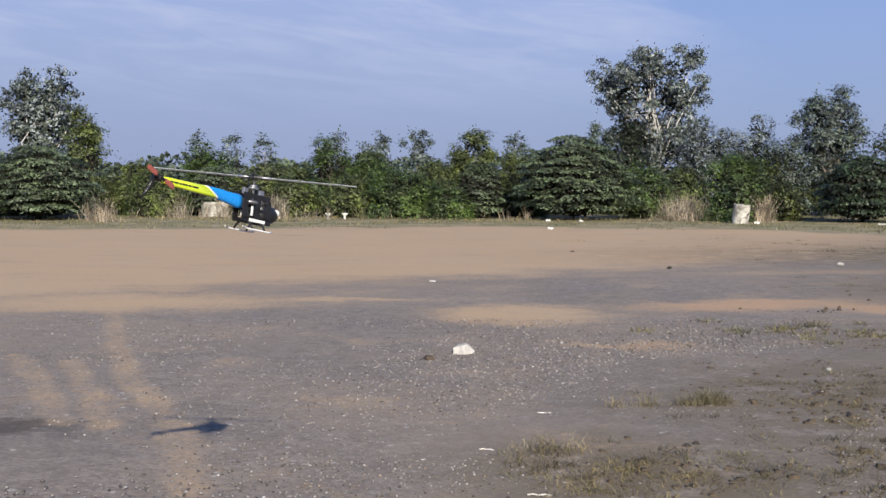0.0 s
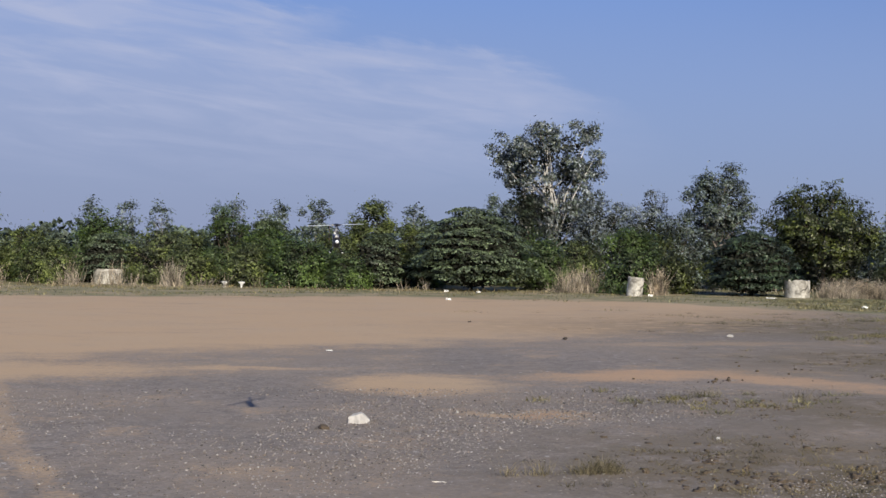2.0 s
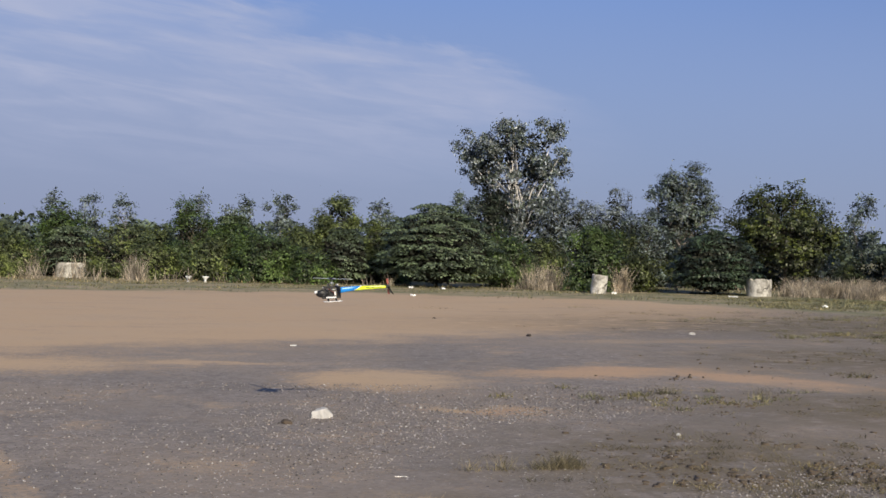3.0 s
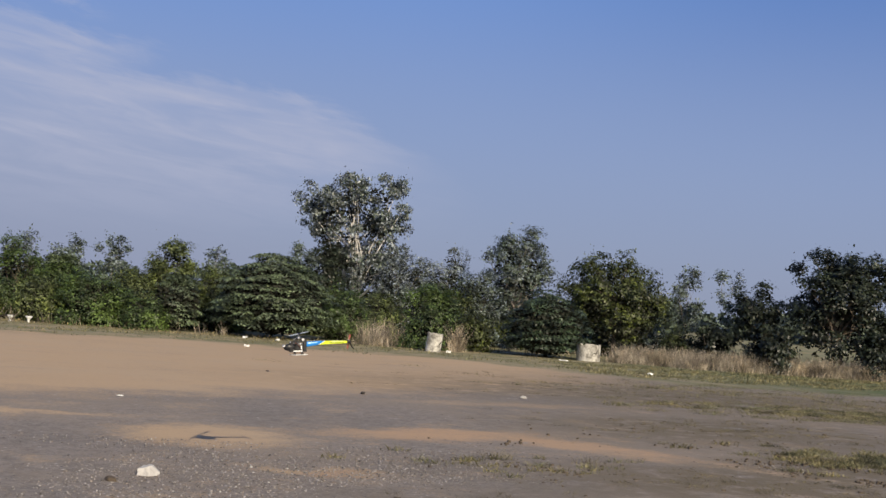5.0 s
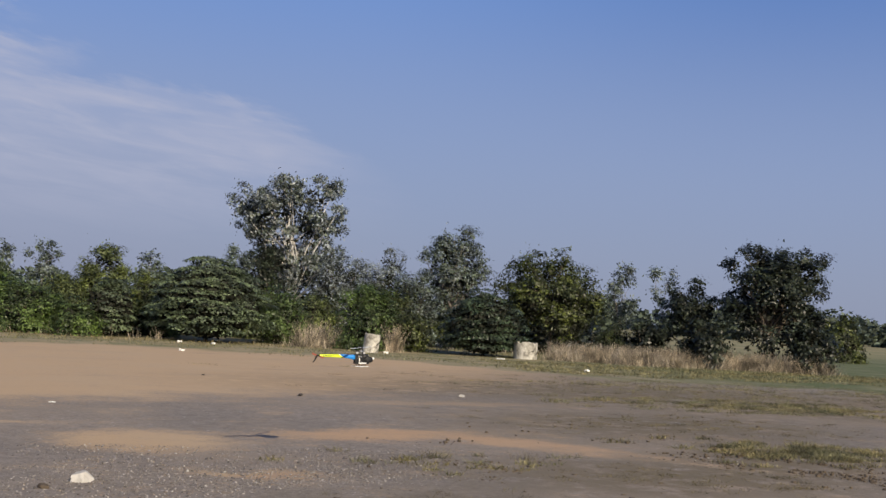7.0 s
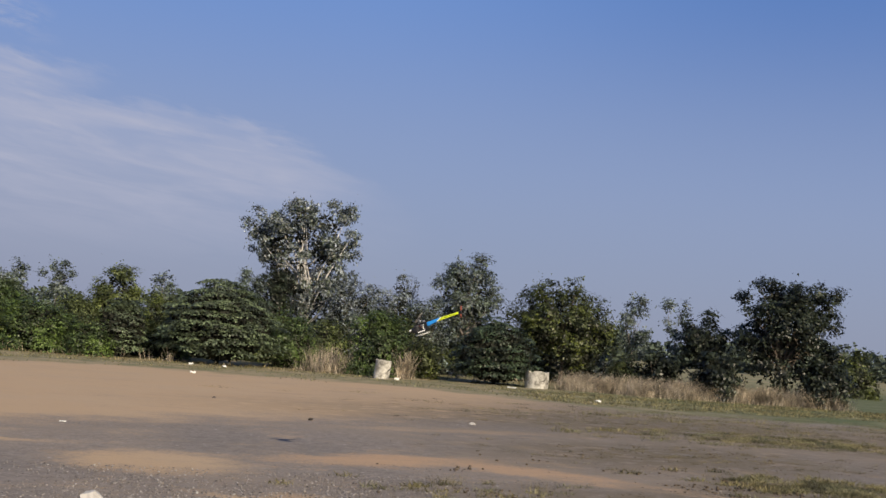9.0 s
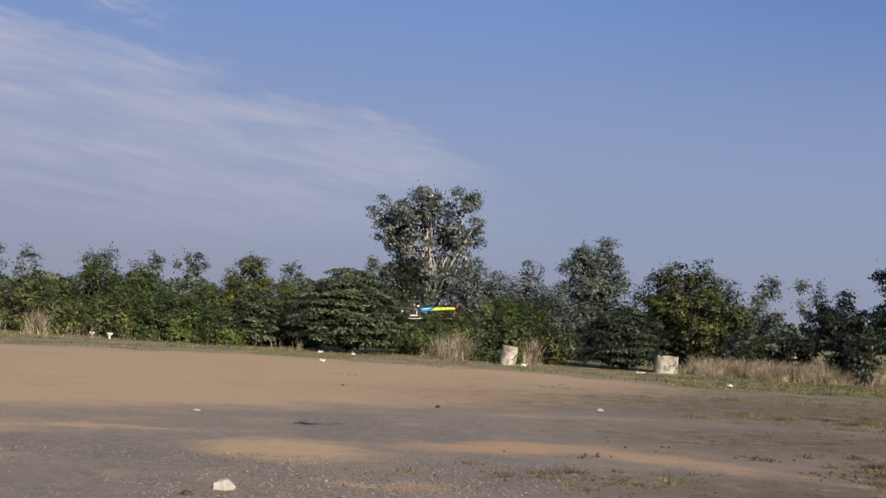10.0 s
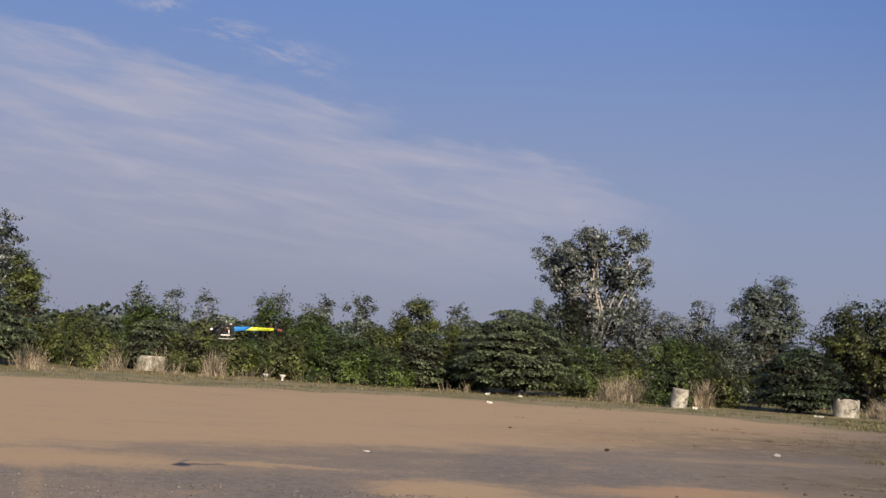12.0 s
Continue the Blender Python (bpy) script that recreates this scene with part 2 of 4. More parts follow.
    # thin weedy soil on the right
    weed_at = most([spot(3.5, 8.0, 1.7, 2.2, 20, 0.8), spot(1.2, 6.3, 1.0, 0.8, 0, 0.9), spot(9.5, 17.5, 3.5, 2.2, 15, 0.8), spot(14, 25, 8, 3.6, 0, 0.8), spot(14, 21.8, 3.4, 1.6, -40, 0.8), spot(9.7, 13.8, 1.6, 1.2, -40, 0.8), spot(8.4, 12.6, 1.4, 1.6, -60, 0.8), spot(6.5, 11.5, 2.6, 1.4, 10, 0.9), n.math("MULTIPLY", spot(13.0, 24.0, 6.0, 6.5, 0, 0.9), 0.6)])
    wf = n.math("MULTIPLY", weed_at, n.ramp(n.noise(co, 2.2, 6.0, 0.72), 0.34, 0.52))
    col = n.mix(n.math("MULTIPLY", wf, 0.93), col, n.mix(grain, (0.105, 0.083, 0.050), (0.18, 0.142, 0.088)))
    # soft-edged dark patch at the left
    dark_patch = n.math("MULTIPLY", spot(-3.05, 7.42, 0.62, 0.22, 0, 0.55), 0.8)
    col = n.mix(dark_patch, col, (0.055, 0.045, 0.038))
    # grass verge and fields beyond the yard
    verge = n.math("ADD", n.math("ADD", n.ramp(x, 9.5, 15.0, 39.4, 33.2), n.math("MULTIPLY", n.math("ABSOLUTE", n.math("SUBTRACT", x, 2.0)), -0.20)), n.math("MULTIPLY", n.math("SUBTRACT", w1, 0.5), 7.0))
    gf = n.math("MULTIPLY", n.ramp(n.math("SUBTRACT", y, verge), -0.6, 1.2), n.math("MAXIMUM", n.ramp(n.noise(co, 1.1, 5.0, 0.7), 0.28, 0.52), n.ramp(n.math("SUBTRACT", y, verge), 1.0, 4.0, 0.0, 0.9)))
    gcol = n.mix(n.ramp(n.noise(co, 0.6, 5.0), 0.35, 0.65), (0.165, 0.165, 0.075), (0.31, 0.26, 0.165))
    gcol = n.mix(n.math("MULTIPLY", n.ramp(x, 13.0, 24.0), n.ramp(n.noise(co, 0.5, 4.0), 0.3, 0.6, 0.5, 0.95)), gcol, (0.072, 0.105, 0.030))
    gcol = n.mix(n.ramp(y, 60.0, 90.0, 0.0, 0.8), gcol, n.mix(n.ramp(n.noise(n.vec(n.math("MULTIPLY", x, 0.02), n.math("MULTIPLY", y, 0.2)), 1.0, 3.0), 0.4, 0.6), (0.20, 0.20, 0.09), (0.33, 0.27, 0.15)))
    col = n.mix(gf, col, gcol)
    height = n.math("ADD", n.math("MULTIPLY", n.math("SUBTRACT", 1.0, cell.outputs["Distance"]), n.math("SUBTRACT", 1.0, sf)), n.math("MULTIPLY", grain, 0.4))
    h = n.add("ShaderNodeBump", {"Strength": 0.42, "Distance": 0.010, "Height": height})
    p = n.add("ShaderNodeBsdfPrincipled", {"Base Color": col, "Roughness": 0.9, "Normal": h.outputs[0]})
    n.add("ShaderNodeOutputMaterial", {"Surface": p.outputs[0]})
    return m


GROUND = ground_material()
CONCRETE = surface("weathered_concrete", (0.58, 0.56, 0.51), (0.11, 0.10, 0.085), 3.2, 0.9, bump=0.4, fine=14, amount=0.9)
ROCK = surface("pale_stone", (0.53, 0.51, 0.49), (0.31, 0.295, 0.28), 9.0, 0.85, bump=0.5, fine=50)


def pebble_material():
    """Mixed gravel: each stone its own tone from near black to pale grey."""
    m = bpy.data.materials.new("mixed_gravel")
    m.use_nodes = True
    n = Nodes(m.node_tree)
    rnd = n.add("ShaderNodeNewGeometry").outputs["Random Per Island"]
    col = n.mix(n.ramp(rnd, 0.0, 0.7), (0.072, 0.064, 0.062), (0.28, 0.255, 0.245))
    col = n.mix(n.ramp(rnd, 0.76, 1.0), col, (0.42, 0.395, 0.38))
    col = n.mix(n.ramp(n.math("FRACT", n.math("MULTIPLY", rnd, 13.7)), 0.88, 0.94, 0.0, 0.5), col, (0.30, 0.22, 0.15))
    grit = n.noise(n.add("ShaderNodeTexCoord").outputs["Object"], 160.0, 2.0)
    col = n.mix(n.ramp(grit, 0.4, 0.7, 0.0, 0.35), col, (0.12, 0.105, 0.095))
    p = n.add("ShaderNodeBsdfPrincipled", {"Base Color": col, "Roughness": 0.8})
    n.add("ShaderNodeOutputMaterial", {"Surface": p.outputs[0]})
    return m


MIXED = pebble_material()
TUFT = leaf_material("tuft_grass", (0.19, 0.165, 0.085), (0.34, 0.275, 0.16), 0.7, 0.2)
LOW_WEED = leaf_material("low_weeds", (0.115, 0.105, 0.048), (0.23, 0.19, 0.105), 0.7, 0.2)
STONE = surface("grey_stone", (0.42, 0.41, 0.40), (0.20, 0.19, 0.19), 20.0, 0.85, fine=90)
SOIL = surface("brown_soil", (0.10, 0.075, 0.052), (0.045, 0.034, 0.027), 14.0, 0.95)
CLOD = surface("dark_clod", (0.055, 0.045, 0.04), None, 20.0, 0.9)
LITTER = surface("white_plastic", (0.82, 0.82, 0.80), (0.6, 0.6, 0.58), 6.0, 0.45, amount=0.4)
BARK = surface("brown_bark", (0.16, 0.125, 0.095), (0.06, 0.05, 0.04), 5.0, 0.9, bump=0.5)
# near black: shade of crown gaps put into the colour; also tiered shrubs' trunks
TWIG_SHADE = surface("dark_twigs_and_gap_shade", (0.022, 0.024, 0.015), (0.014, 0.015, 0.010), 6.0, 0.95)
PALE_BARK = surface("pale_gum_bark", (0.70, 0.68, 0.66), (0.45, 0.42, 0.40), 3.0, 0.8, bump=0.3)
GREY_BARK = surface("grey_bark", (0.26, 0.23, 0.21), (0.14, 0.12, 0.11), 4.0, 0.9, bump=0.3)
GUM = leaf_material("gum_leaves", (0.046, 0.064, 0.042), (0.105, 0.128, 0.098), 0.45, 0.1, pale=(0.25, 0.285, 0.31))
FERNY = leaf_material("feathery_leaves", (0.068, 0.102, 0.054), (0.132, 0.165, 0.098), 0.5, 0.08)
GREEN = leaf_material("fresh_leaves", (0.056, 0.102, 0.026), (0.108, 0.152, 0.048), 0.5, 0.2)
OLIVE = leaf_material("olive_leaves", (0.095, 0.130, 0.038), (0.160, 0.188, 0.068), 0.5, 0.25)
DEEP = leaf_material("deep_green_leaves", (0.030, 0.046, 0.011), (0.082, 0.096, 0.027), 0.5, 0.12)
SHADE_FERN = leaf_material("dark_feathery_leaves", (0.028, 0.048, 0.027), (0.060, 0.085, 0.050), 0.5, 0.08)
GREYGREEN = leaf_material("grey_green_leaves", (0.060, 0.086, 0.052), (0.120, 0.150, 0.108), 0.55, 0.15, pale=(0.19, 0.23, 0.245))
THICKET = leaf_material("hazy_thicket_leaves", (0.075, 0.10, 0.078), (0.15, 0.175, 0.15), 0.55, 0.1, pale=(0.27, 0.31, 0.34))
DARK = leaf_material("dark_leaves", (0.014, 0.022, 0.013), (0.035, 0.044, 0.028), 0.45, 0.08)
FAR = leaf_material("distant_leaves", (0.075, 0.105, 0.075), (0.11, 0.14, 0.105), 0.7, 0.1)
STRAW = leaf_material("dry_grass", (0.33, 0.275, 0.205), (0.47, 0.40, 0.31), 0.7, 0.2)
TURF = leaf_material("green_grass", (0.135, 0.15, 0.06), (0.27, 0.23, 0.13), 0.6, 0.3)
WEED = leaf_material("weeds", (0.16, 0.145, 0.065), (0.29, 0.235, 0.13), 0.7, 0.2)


# ---- mesh helpers ----
def link_mesh(name, verts, faces, material, parent=None, smooth=False):
    me = bpy.data.meshes.new(name)
    me.from_pydata([tuple(v) for v in verts], [], faces)
    me.materials.append(material)
    if smooth:
        me.polygons.foreach_set("use_smooth", [True] * len(me.polygons))
    me.update()
    ob = new(name, me)
    ob.parent = parent
    return ob


def part(name, bm, material, parent=None, label="", smooth=False):
    me = bpy.data.meshes.new(name)
    bm.to_mesh(me)
    bm.free()
    me.materials.append(material)
    if smooth:
        me.polygons.foreach_set("use_smooth", [True] * len(me.polygons))
    ob = new(name, me)
    ob.parent = parent
    if label:
        ob["label"] = label
    return ob


def empty(name, x=0, y=0, z=0, turn=0):
    ob = new(name)
    ob.empty_display_size = 0.1
    ob.matrix_basis = pose(x, y, z, 0, 0, turn)
    return ob


def tube(bm, points, radii, sides=6, cap=True):
    """A tapered tube along points, added to bm."""
    rings = []
    pts = [Vector(p) for p in points]
    for i, p in enumerate(pts):
        d = (pts[min(i + 1, len(pts) - 1)] - pts[max(i - 1, 0)]).normalized()
        a = d.orthogonal().normalized()
        b = d.cross(a)
        ring = [bm.verts.new(p + (a * math.cos(t) + b * math.sin(t)) * radii[i]) for t in [2 * math.pi * k / sides for k in range(sides)]]
        if rings:
            prev = rings[-1]
            k0 = min(range(sides), key=lambda k: (ring[k].co - prev[0].co).length)
            ring = ring[k0:] + ring[:k0]
            if (ring[1].co - prev[1].co).length > (ring[-1].co - prev[1].co).length:
                ring = [ring[0]] + ring[:0:-1]
            for k in range(sides):
                bm.faces.new((prev[k], prev[(k + 1) % sides], ring[(k + 1) % sides], ring[k]))
        rings.append(ring)
    if cap:
        bm.faces.new(rings[0])
        bm.faces.new(rings[-1])


def box(bm, x0, x1, y0, y1, z0, z1, bevel=0.0):
    r = bmesh.ops.create_cube(bm, size=1.0, matrix=Matrix.LocRotScale(((x0 + x1) / 2, (y0 + y1) / 2, (z0 + z1) / 2), None, (x1 - x0, y1 - y0, z1 - z0)))
    if bevel:
        edges = list({e for v in r["verts"] for e in v.link_edges})
        bmesh.ops.bevel(bm, geom=edges, offset=bevel, segments=2, affect="EDGES", profile=0.5)


def disc(bm, centre, axis, radius, depth, sides=20):
    m = Matrix.Translation(centre) @ Vector((0, 0, 1)).rotation_difference(Vector(axis)).to_matrix().to_4x4()
    bmesh.ops.create_cone(bm, cap_ends=True, segments=sides, radius1=radius, radius2=radius, depth=depth, matrix=m)


def leaf_cards(rng, centres, size, up=0.3, length=1.8, droop=0.0, facing=None):
    """Small folded leaves at the centres: arrays of verts and faces."""
    n = len(centres)
    nrm = rng.normal(size=(n, 3))
    nrm /= np.linalg.norm(nrm, axis=1)[:, None]
    if facing is None:
        nrm[:, 2] = np.abs(nrm[:, 2]) + up
    else:
        nrm = nrm * 0.6 + facing
        nrm[:, 2] += up
    nrm /= np.linalg.norm(nrm, axis=1)[:, None]
    a = np.cross(nrm, rng.normal(size=(n, 3)))
    a[:, 2] -= droop
    a /= np.linalg.norm(a, axis=1)[:, None]
    b = np.cross(nrm, a)
    b /= np.linalg.norm(b, axis=1)[:, None] + 1e-9
    s = size * rng.uniform(0.6, 1.5, n)[:, None]
    l = a * s * length * 0.5
    w = b * s * 0.5
    bend = nrm * s * 0.18
    v = np.stack([centres - l, centres + w - bend, centres + l, centres - w - bend], 1).reshape(-1, 3)
    f = np.arange(n * 4).reshape(n, 4)
    return v, f


def mesh_quads(name, v, f, material, parent=None):
    me = bpy.data.meshes.new(name)
    n = len(f)
    me.vertices.add(len(v))
    me.vertices.foreach_set("co", np.asarray(v, dtype=np.float32).ravel())
    me.loops.add(n * 4)
    me.loops.foreach_set("vertex_index", np.asarray(f, dtype=np.int32).ravel())
    me.polygons.add(n)
    me.polygons.foreach_set("loop_start", np.arange(0, n * 4, 4, dtype=np.int32))
    me.update(calc_edges=True)
    me.materials.append(material)
    ob = new(name, me)
    ob.parent = parent
    return ob


def in_ball(rng, n):
    p = rng.normal(size=(n, 3))
    p /= np.linalg.norm(p, axis=1)[:, None]
    return p * rng.uniform(0.25, 1, n)[:, None] ** (1 / 2.2)


# ---- the ground ----
def build_ground():
    bm = bmesh.new()
    ys = [-3000, -400, -60, -10, -2] + [0.5 * k for k in range(0, 120)] + [62, 66, 72, 80, 100, 150, 300, 800, 3500]
    xs = [-3500, -800, -200, -70] + [-40 + 0.8 * k for k in range(0, 120)] + [60, 75, 120, 300, 900, 3500]
    grid = []
    for y in ys:
        row = []
        for x in xs:
            near = max(0.0, 1 - max(abs(x) / 40, abs(y - 22) / 40))
            z = (noise.noise((x * 0.25, y * 0.25, 3.1)) * 0.025 + noise.noise((x * 0.9, y * 0.9, 1.0)) * 0.008) * min(1, near * 3)
            row.append(bm.verts.new((x, y, z)))
        grid.append(row)
    for j in range(len(ys) - 1):
        for i in range(len(xs) - 1):
            bm.faces.new((grid[j][i], grid[j][i + 1], grid[j + 1][i + 1], grid[j + 1][i]))
    ob = part("ground", bm, GROUND, smooth=True)
    tagged(ob, "worn gravel yard with blown sand, grass verge beyond", "ground", kind="structure")


build_ground()


# ---- trees and shrubs ----
def limbs(bm, rng, root, forks, ends, r0):
    """A trunk from root to forks[0], and a limb from the trunk to each end."""
    root, top = Vector(root), Vector(forks)
    path = [root.lerp(top, k / 5) + Vector((rng.normal() * 0.02, rng.normal() * 0.02, 0)) * (top - root).length for k in range(6)]
    path[0] = root
    tube(bm, path, [r0 * (1 - 0.11 * k) for k in range(6)], 7)
    for e in ends:
        e = Vector(e)
        s = path[int(rng.integers(2, 6))]
        mid = s.lerp(e, 0.5) + Vector((rng.normal() * 0.1, rng.normal() * 0.1, rng.uniform(-0.05, 0.18))) * (e - s).length
        q1, q2 = s.lerp(mid, 0.55), mid.lerp(e, 0.55)
        tube(bm, [s, q1, mid, q2, e], [r0 * 0.55, r0 * 0.44, r0 * 0.33, r0 * 0.22, r0 * 0.08], 5, cap=False)


def crowned(name, seed, x, y, top, width, low, leaf, bark, count, size, clump=0.35, clumps=40, shape="round", label="", category="tree", group="", trunk=0.09, depth=None, droop=0.0, loose=0.03, core=0.16, fork=0.45):
    """A tree or bush: tapered trunk with limbs, and a crown of many leaves in clumps with gaps."""
    rng = np.random.default_rng(seed)
    depth = depth or width * 0.8
    ob = empty(name, x, y, 0)
    c = []
    h = top - low
    while len(c) < clumps:
        p = rng.uniform(-1, 1, 3)
        t = (p[2] + 1) / 2
        left = None
        if not isinstance(shape, str):
            left = float(np.interp(t, [q[0] for q in shape], [q[1] for q in shape]))
            right = float(np.interp(t, [q[0] for q in shape], [q[2] for q in shape]))
            r = (left + right) / 2
        elif shape == "round":
            r = math.sqrt(max(0.0, 1 - p[2] ** 2)) ** 0.7
        elif shape == "wide":
            r = float(np.interp(t, [0, 0.25, 0.5, 0.8, 1.0], [0.45, 0.66, 0.92, 1.0, 0.84]))
        elif shape == "tall":
            r = 0.35 + 0.65 * math.sin(math.pi * min(0.95, t * 0.8 + 0.15))
        else:  # bush: a dome, full down to the ground
            r = math.sqrt(max(0.0, 1 - max(0.0, t * 1.05 - 0.12) ** 2.2))
        q = math.hypot(p[0], p[1])
        if q > r or (q < r * 0.5 and t < 0.75 and rng.random() < 0.75):
            continue
        cx = p[0] + ((right - left) / 2 if left is not None else 0.0)
        c.append((cx * width / 2 * 0.9, p[1] * depth / 2 * 0.9, low + h * t * 0.95))
    c = np.array(c)
    rad = clump * rng.uniform(0.55, 1.4, len(c))
    each = rng.multinomial(count, rad ** 2 / (rad ** 2).sum())
    axis = np.array([c[:, 0].mean(), c[:, 1].mean(), low + h * 0.35])
    pts, out = [], []
    for i, k in enumerate(each):
        d = rng.normal(size=(k, 3)) + np.array([0, 0, 0.5])
        d /= np.linalg.norm(d, axis=1)[:, None]
        # a lumpy shell round each clump, frayed where the lumps stand out
        lump = 1 + 0.30 * np.sin(d @ rng.normal(size=3) * 3.1 + rng.uniform(0, 6)) + 0.22 * np.sin(d @ rng.normal(size=3) * 6.3 + rng.uniform(0, 6))
        g = rng.uniform(0.35, 1.0, k) ** 0.5 * lump
        spray = d * (rad[i] * g)[:, None] * np.array([1.15, 1.15, 0.85])
        if k > 16:
            # leaves gather in small tufts with gaps between them
            pick = rng.integers(0, max(2, k // 4), k)
            spray = spray[pick] + rng.normal(size=(k, 3)) * size * np.array([1.2, 1.2, 0.8])
            d = d[pick]
        pts.append(c[i] + spray)
        away = c[i] - axis
        out.append(d * 0.7 + away / (np.linalg.norm(away) + 0.3) * 0.6)
    pts, out = np.concatenate(pts), np.concatenate(out)
    stray = int(count * loose)
    pts = np.concatenate([pts, c[rng.integers(0, len(c), stray)] + rng.normal(size=(stray, 3)) * clump * np.array([0.6, 0.6, 0.8])])
    out = np.concatenate([out, rng.normal(size=(stray, 3))])
    pts[:, 2] = np.maximum(pts[:, 2], 0.04)
    v, f = leaf_cards(rng, pts, size, 0.35, 1.9, droop, out)
    mesh_quads("crown", v, f, leaf, ob)
    # near-black cards added inside the crown as painted shade between clumps
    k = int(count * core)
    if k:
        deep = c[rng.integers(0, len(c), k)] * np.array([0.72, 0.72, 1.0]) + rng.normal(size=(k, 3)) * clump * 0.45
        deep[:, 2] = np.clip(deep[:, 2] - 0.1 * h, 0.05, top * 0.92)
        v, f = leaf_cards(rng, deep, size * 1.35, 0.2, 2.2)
        tagged(mesh_quads("thicket", v, f, TWIG_SHADE, ob), kind="stuff")
    bm = bmesh.new()
    ends = [tuple(c[i]) for i in rng.permutation(len(c))[: max(6, len(c) // 3)]]
    limbs(bm, rng, (0, 0, -0.05), (rng.normal() * 0.1, rng.normal() * 0.1, low + h * fork), ends, trunk)
    part("trunk", bm, bark, ob, smooth=True)
    tagged(ob, label, category, group)
    return ob


def tiered(name, seed, x, y, top, width, leaf, fill=1.0, size=0.05, label="", group=""):
    """A domed shrub of drooping feathery fans set one above another, dark between them."""
    rng = np.random.default_rng(seed)
    ob = empty(name, x, y, 0)
    P, N, ends = [], [], []
    tiers = max(5, round(top / 0.37))
    for j in range(tiers):
        t0 = 0.16 + 0.84 * (j + 0.5) / tiers
        r0 = width / 2 * float(np.interp(t0, [0, 0.35, 0.65, 0.8, 0.92, 1.0], [0.90, 1.0, 0.88, 0.72, 0.52, 0.34]))
        count = max(5, round(2 * math.pi * r0 / 0.95 * fill))
        for k in range(count):
            a = 2 * math.pi * (k + rng.uniform(-0.35, 0.35)) / count + j * 1.7
            reach = r0 * rng.uniform(0.82, 1.06)
            zz = top * t0 + rng.normal() * 0.075
            long, wide = rng.uniform(0.42, 0.66), rng.uniform(0.38, 0.80)
            d = np.array([math.cos(a), math.sin(a) * 0.85, 0])
            side = np.array([-d[1], d[0], 0]) / math.hypot(d[0], d[1])
            n = int(720 * long * wide * rng.uniform(0.7, 1.2)) + 30
            rr, th = np.sqrt(rng.uniform(0, 1, n)), rng.uniform(0, 2 * math.pi, n)
            frill = 1 + 0.16 * np.sin(th * rng.integers(4, 7) + rng.uniform(0, 6))
            rad, lat = rr * np.cos(th) * long * frill, rr * np.sin(th) * wide * frill
            lean = rng.normal() * 0.10
            tip = np.maximum(rr - 0.55, 0) / 0.45
            q = d[None] * (reach - long + rad)[:, None] + side[None] * lat[:, None]
            q[:, 2] += zz - 0.12 * rad - 0.11 * tip ** 1.5 - 0.14 * (lat / wide) ** 2 * wide + lean * lat + rng.normal(size=n) * 0.012
            P.append(q)
            N.append(d[None] * (0.25 + 0.75 * tip)[:, None] + np.array([0, 0, 0.6]))
            ends.append(tuple(d * (reach - long) + np.array([0, 0, zz - 0.05])))
    P, N = np.concatenate(P), np.concatenate(N)
    P[:, 2] = np.maximum(P[:, 2], 0.05)
    v, f = leaf_cards(rng, P, size, 0.2, 1.9, 0.0, N)
    mesh_quads("crown", v, f, leaf, ob)
    # inner cards coloured near black to paint the shade between tiers
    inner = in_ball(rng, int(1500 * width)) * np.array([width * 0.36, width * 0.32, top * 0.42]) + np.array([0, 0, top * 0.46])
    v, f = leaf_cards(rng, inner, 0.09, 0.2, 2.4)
    tagged(mesh_quads("thicket", v, f, TWIG_SHADE, ob), kind="stuff")
    bm = bmesh.new()
    limbs(bm, rng, (0, 0, -0.05), (0.05, 0, top * 0.8), [ends[i] for i in rng.permutation(len(ends))[:30]], 0.07)
    part("trunk", bm, TWIG_SHADE, ob, smooth=True)
    tagged(ob, label, "shrub", group)
    return ob


TIER = "dark green shrub with feathery branches spread in flat tiers"
for k, (x, y, top, w, leaf, fill) in enumerate([(-15.6, 45.9, 2.85, 5.1, FERNY, 1.0), (5.2, 47.2, 3.35, 5.5, FERNY, 1.0), (15.9, 44.9, 2.6, 4.1, SHADE_FERN, 1.0),
                                                (-3.2, 51.0, 2.75, 2.3, FERNY, 0.9), (1.5, 48.4, 2.3, 2.5, FERNY, 0.9), (-9.9, 50.8, 2.1, 2.2, FERNY, 0.9), (-19.2, 46.5, 2.9, 4.2, FERNY, 1.0)]):
    tiered("tiered_shrub", 11 + k, x, y, top, w, leaf, fill, label=TIER, group="tiered shrubs along the verge")

# spread of a crown to one side and the other, by height
GUM_FORM = [(0, 0.3, 0.85), (0.25, 0.62, 0.9), (0.42, 0.62, 0.85), (0.55, 0.9, 0.85), (0.7, 1.08, 0.9), (0.9, 0.88, 0.86), (1.0, 0.5, 0.72)]
DARK_FORM = [(0, 0.5, 0.95), (0.25, 0.8, 0.85), (0.5, 1.0, 0.75), (0.7, 0.95, 0.9), (0.9, 0.85, 1.0), (1.0, 0.8, -0.2)]
LEAN_FORM = [(0, 0.5, 0.6), (0.4, 0.9, 0.9), (0.7, 0.9, 1.0), (0.85, 0.75, 0.8), (1.0, 0.1, 0.55)]
crowned("gum_tree", 21, 10.75, 61.1, 8.45, 7.3, 2.4, GUM, PALE_BARK, 23000, 0.075, 0.36, 150, GUM_FORM, "tall gum tree with pale forking trunk and airy crown", trunk=0.10, fork=0.25, droop=0.6, core=0.12, loose=0.05)
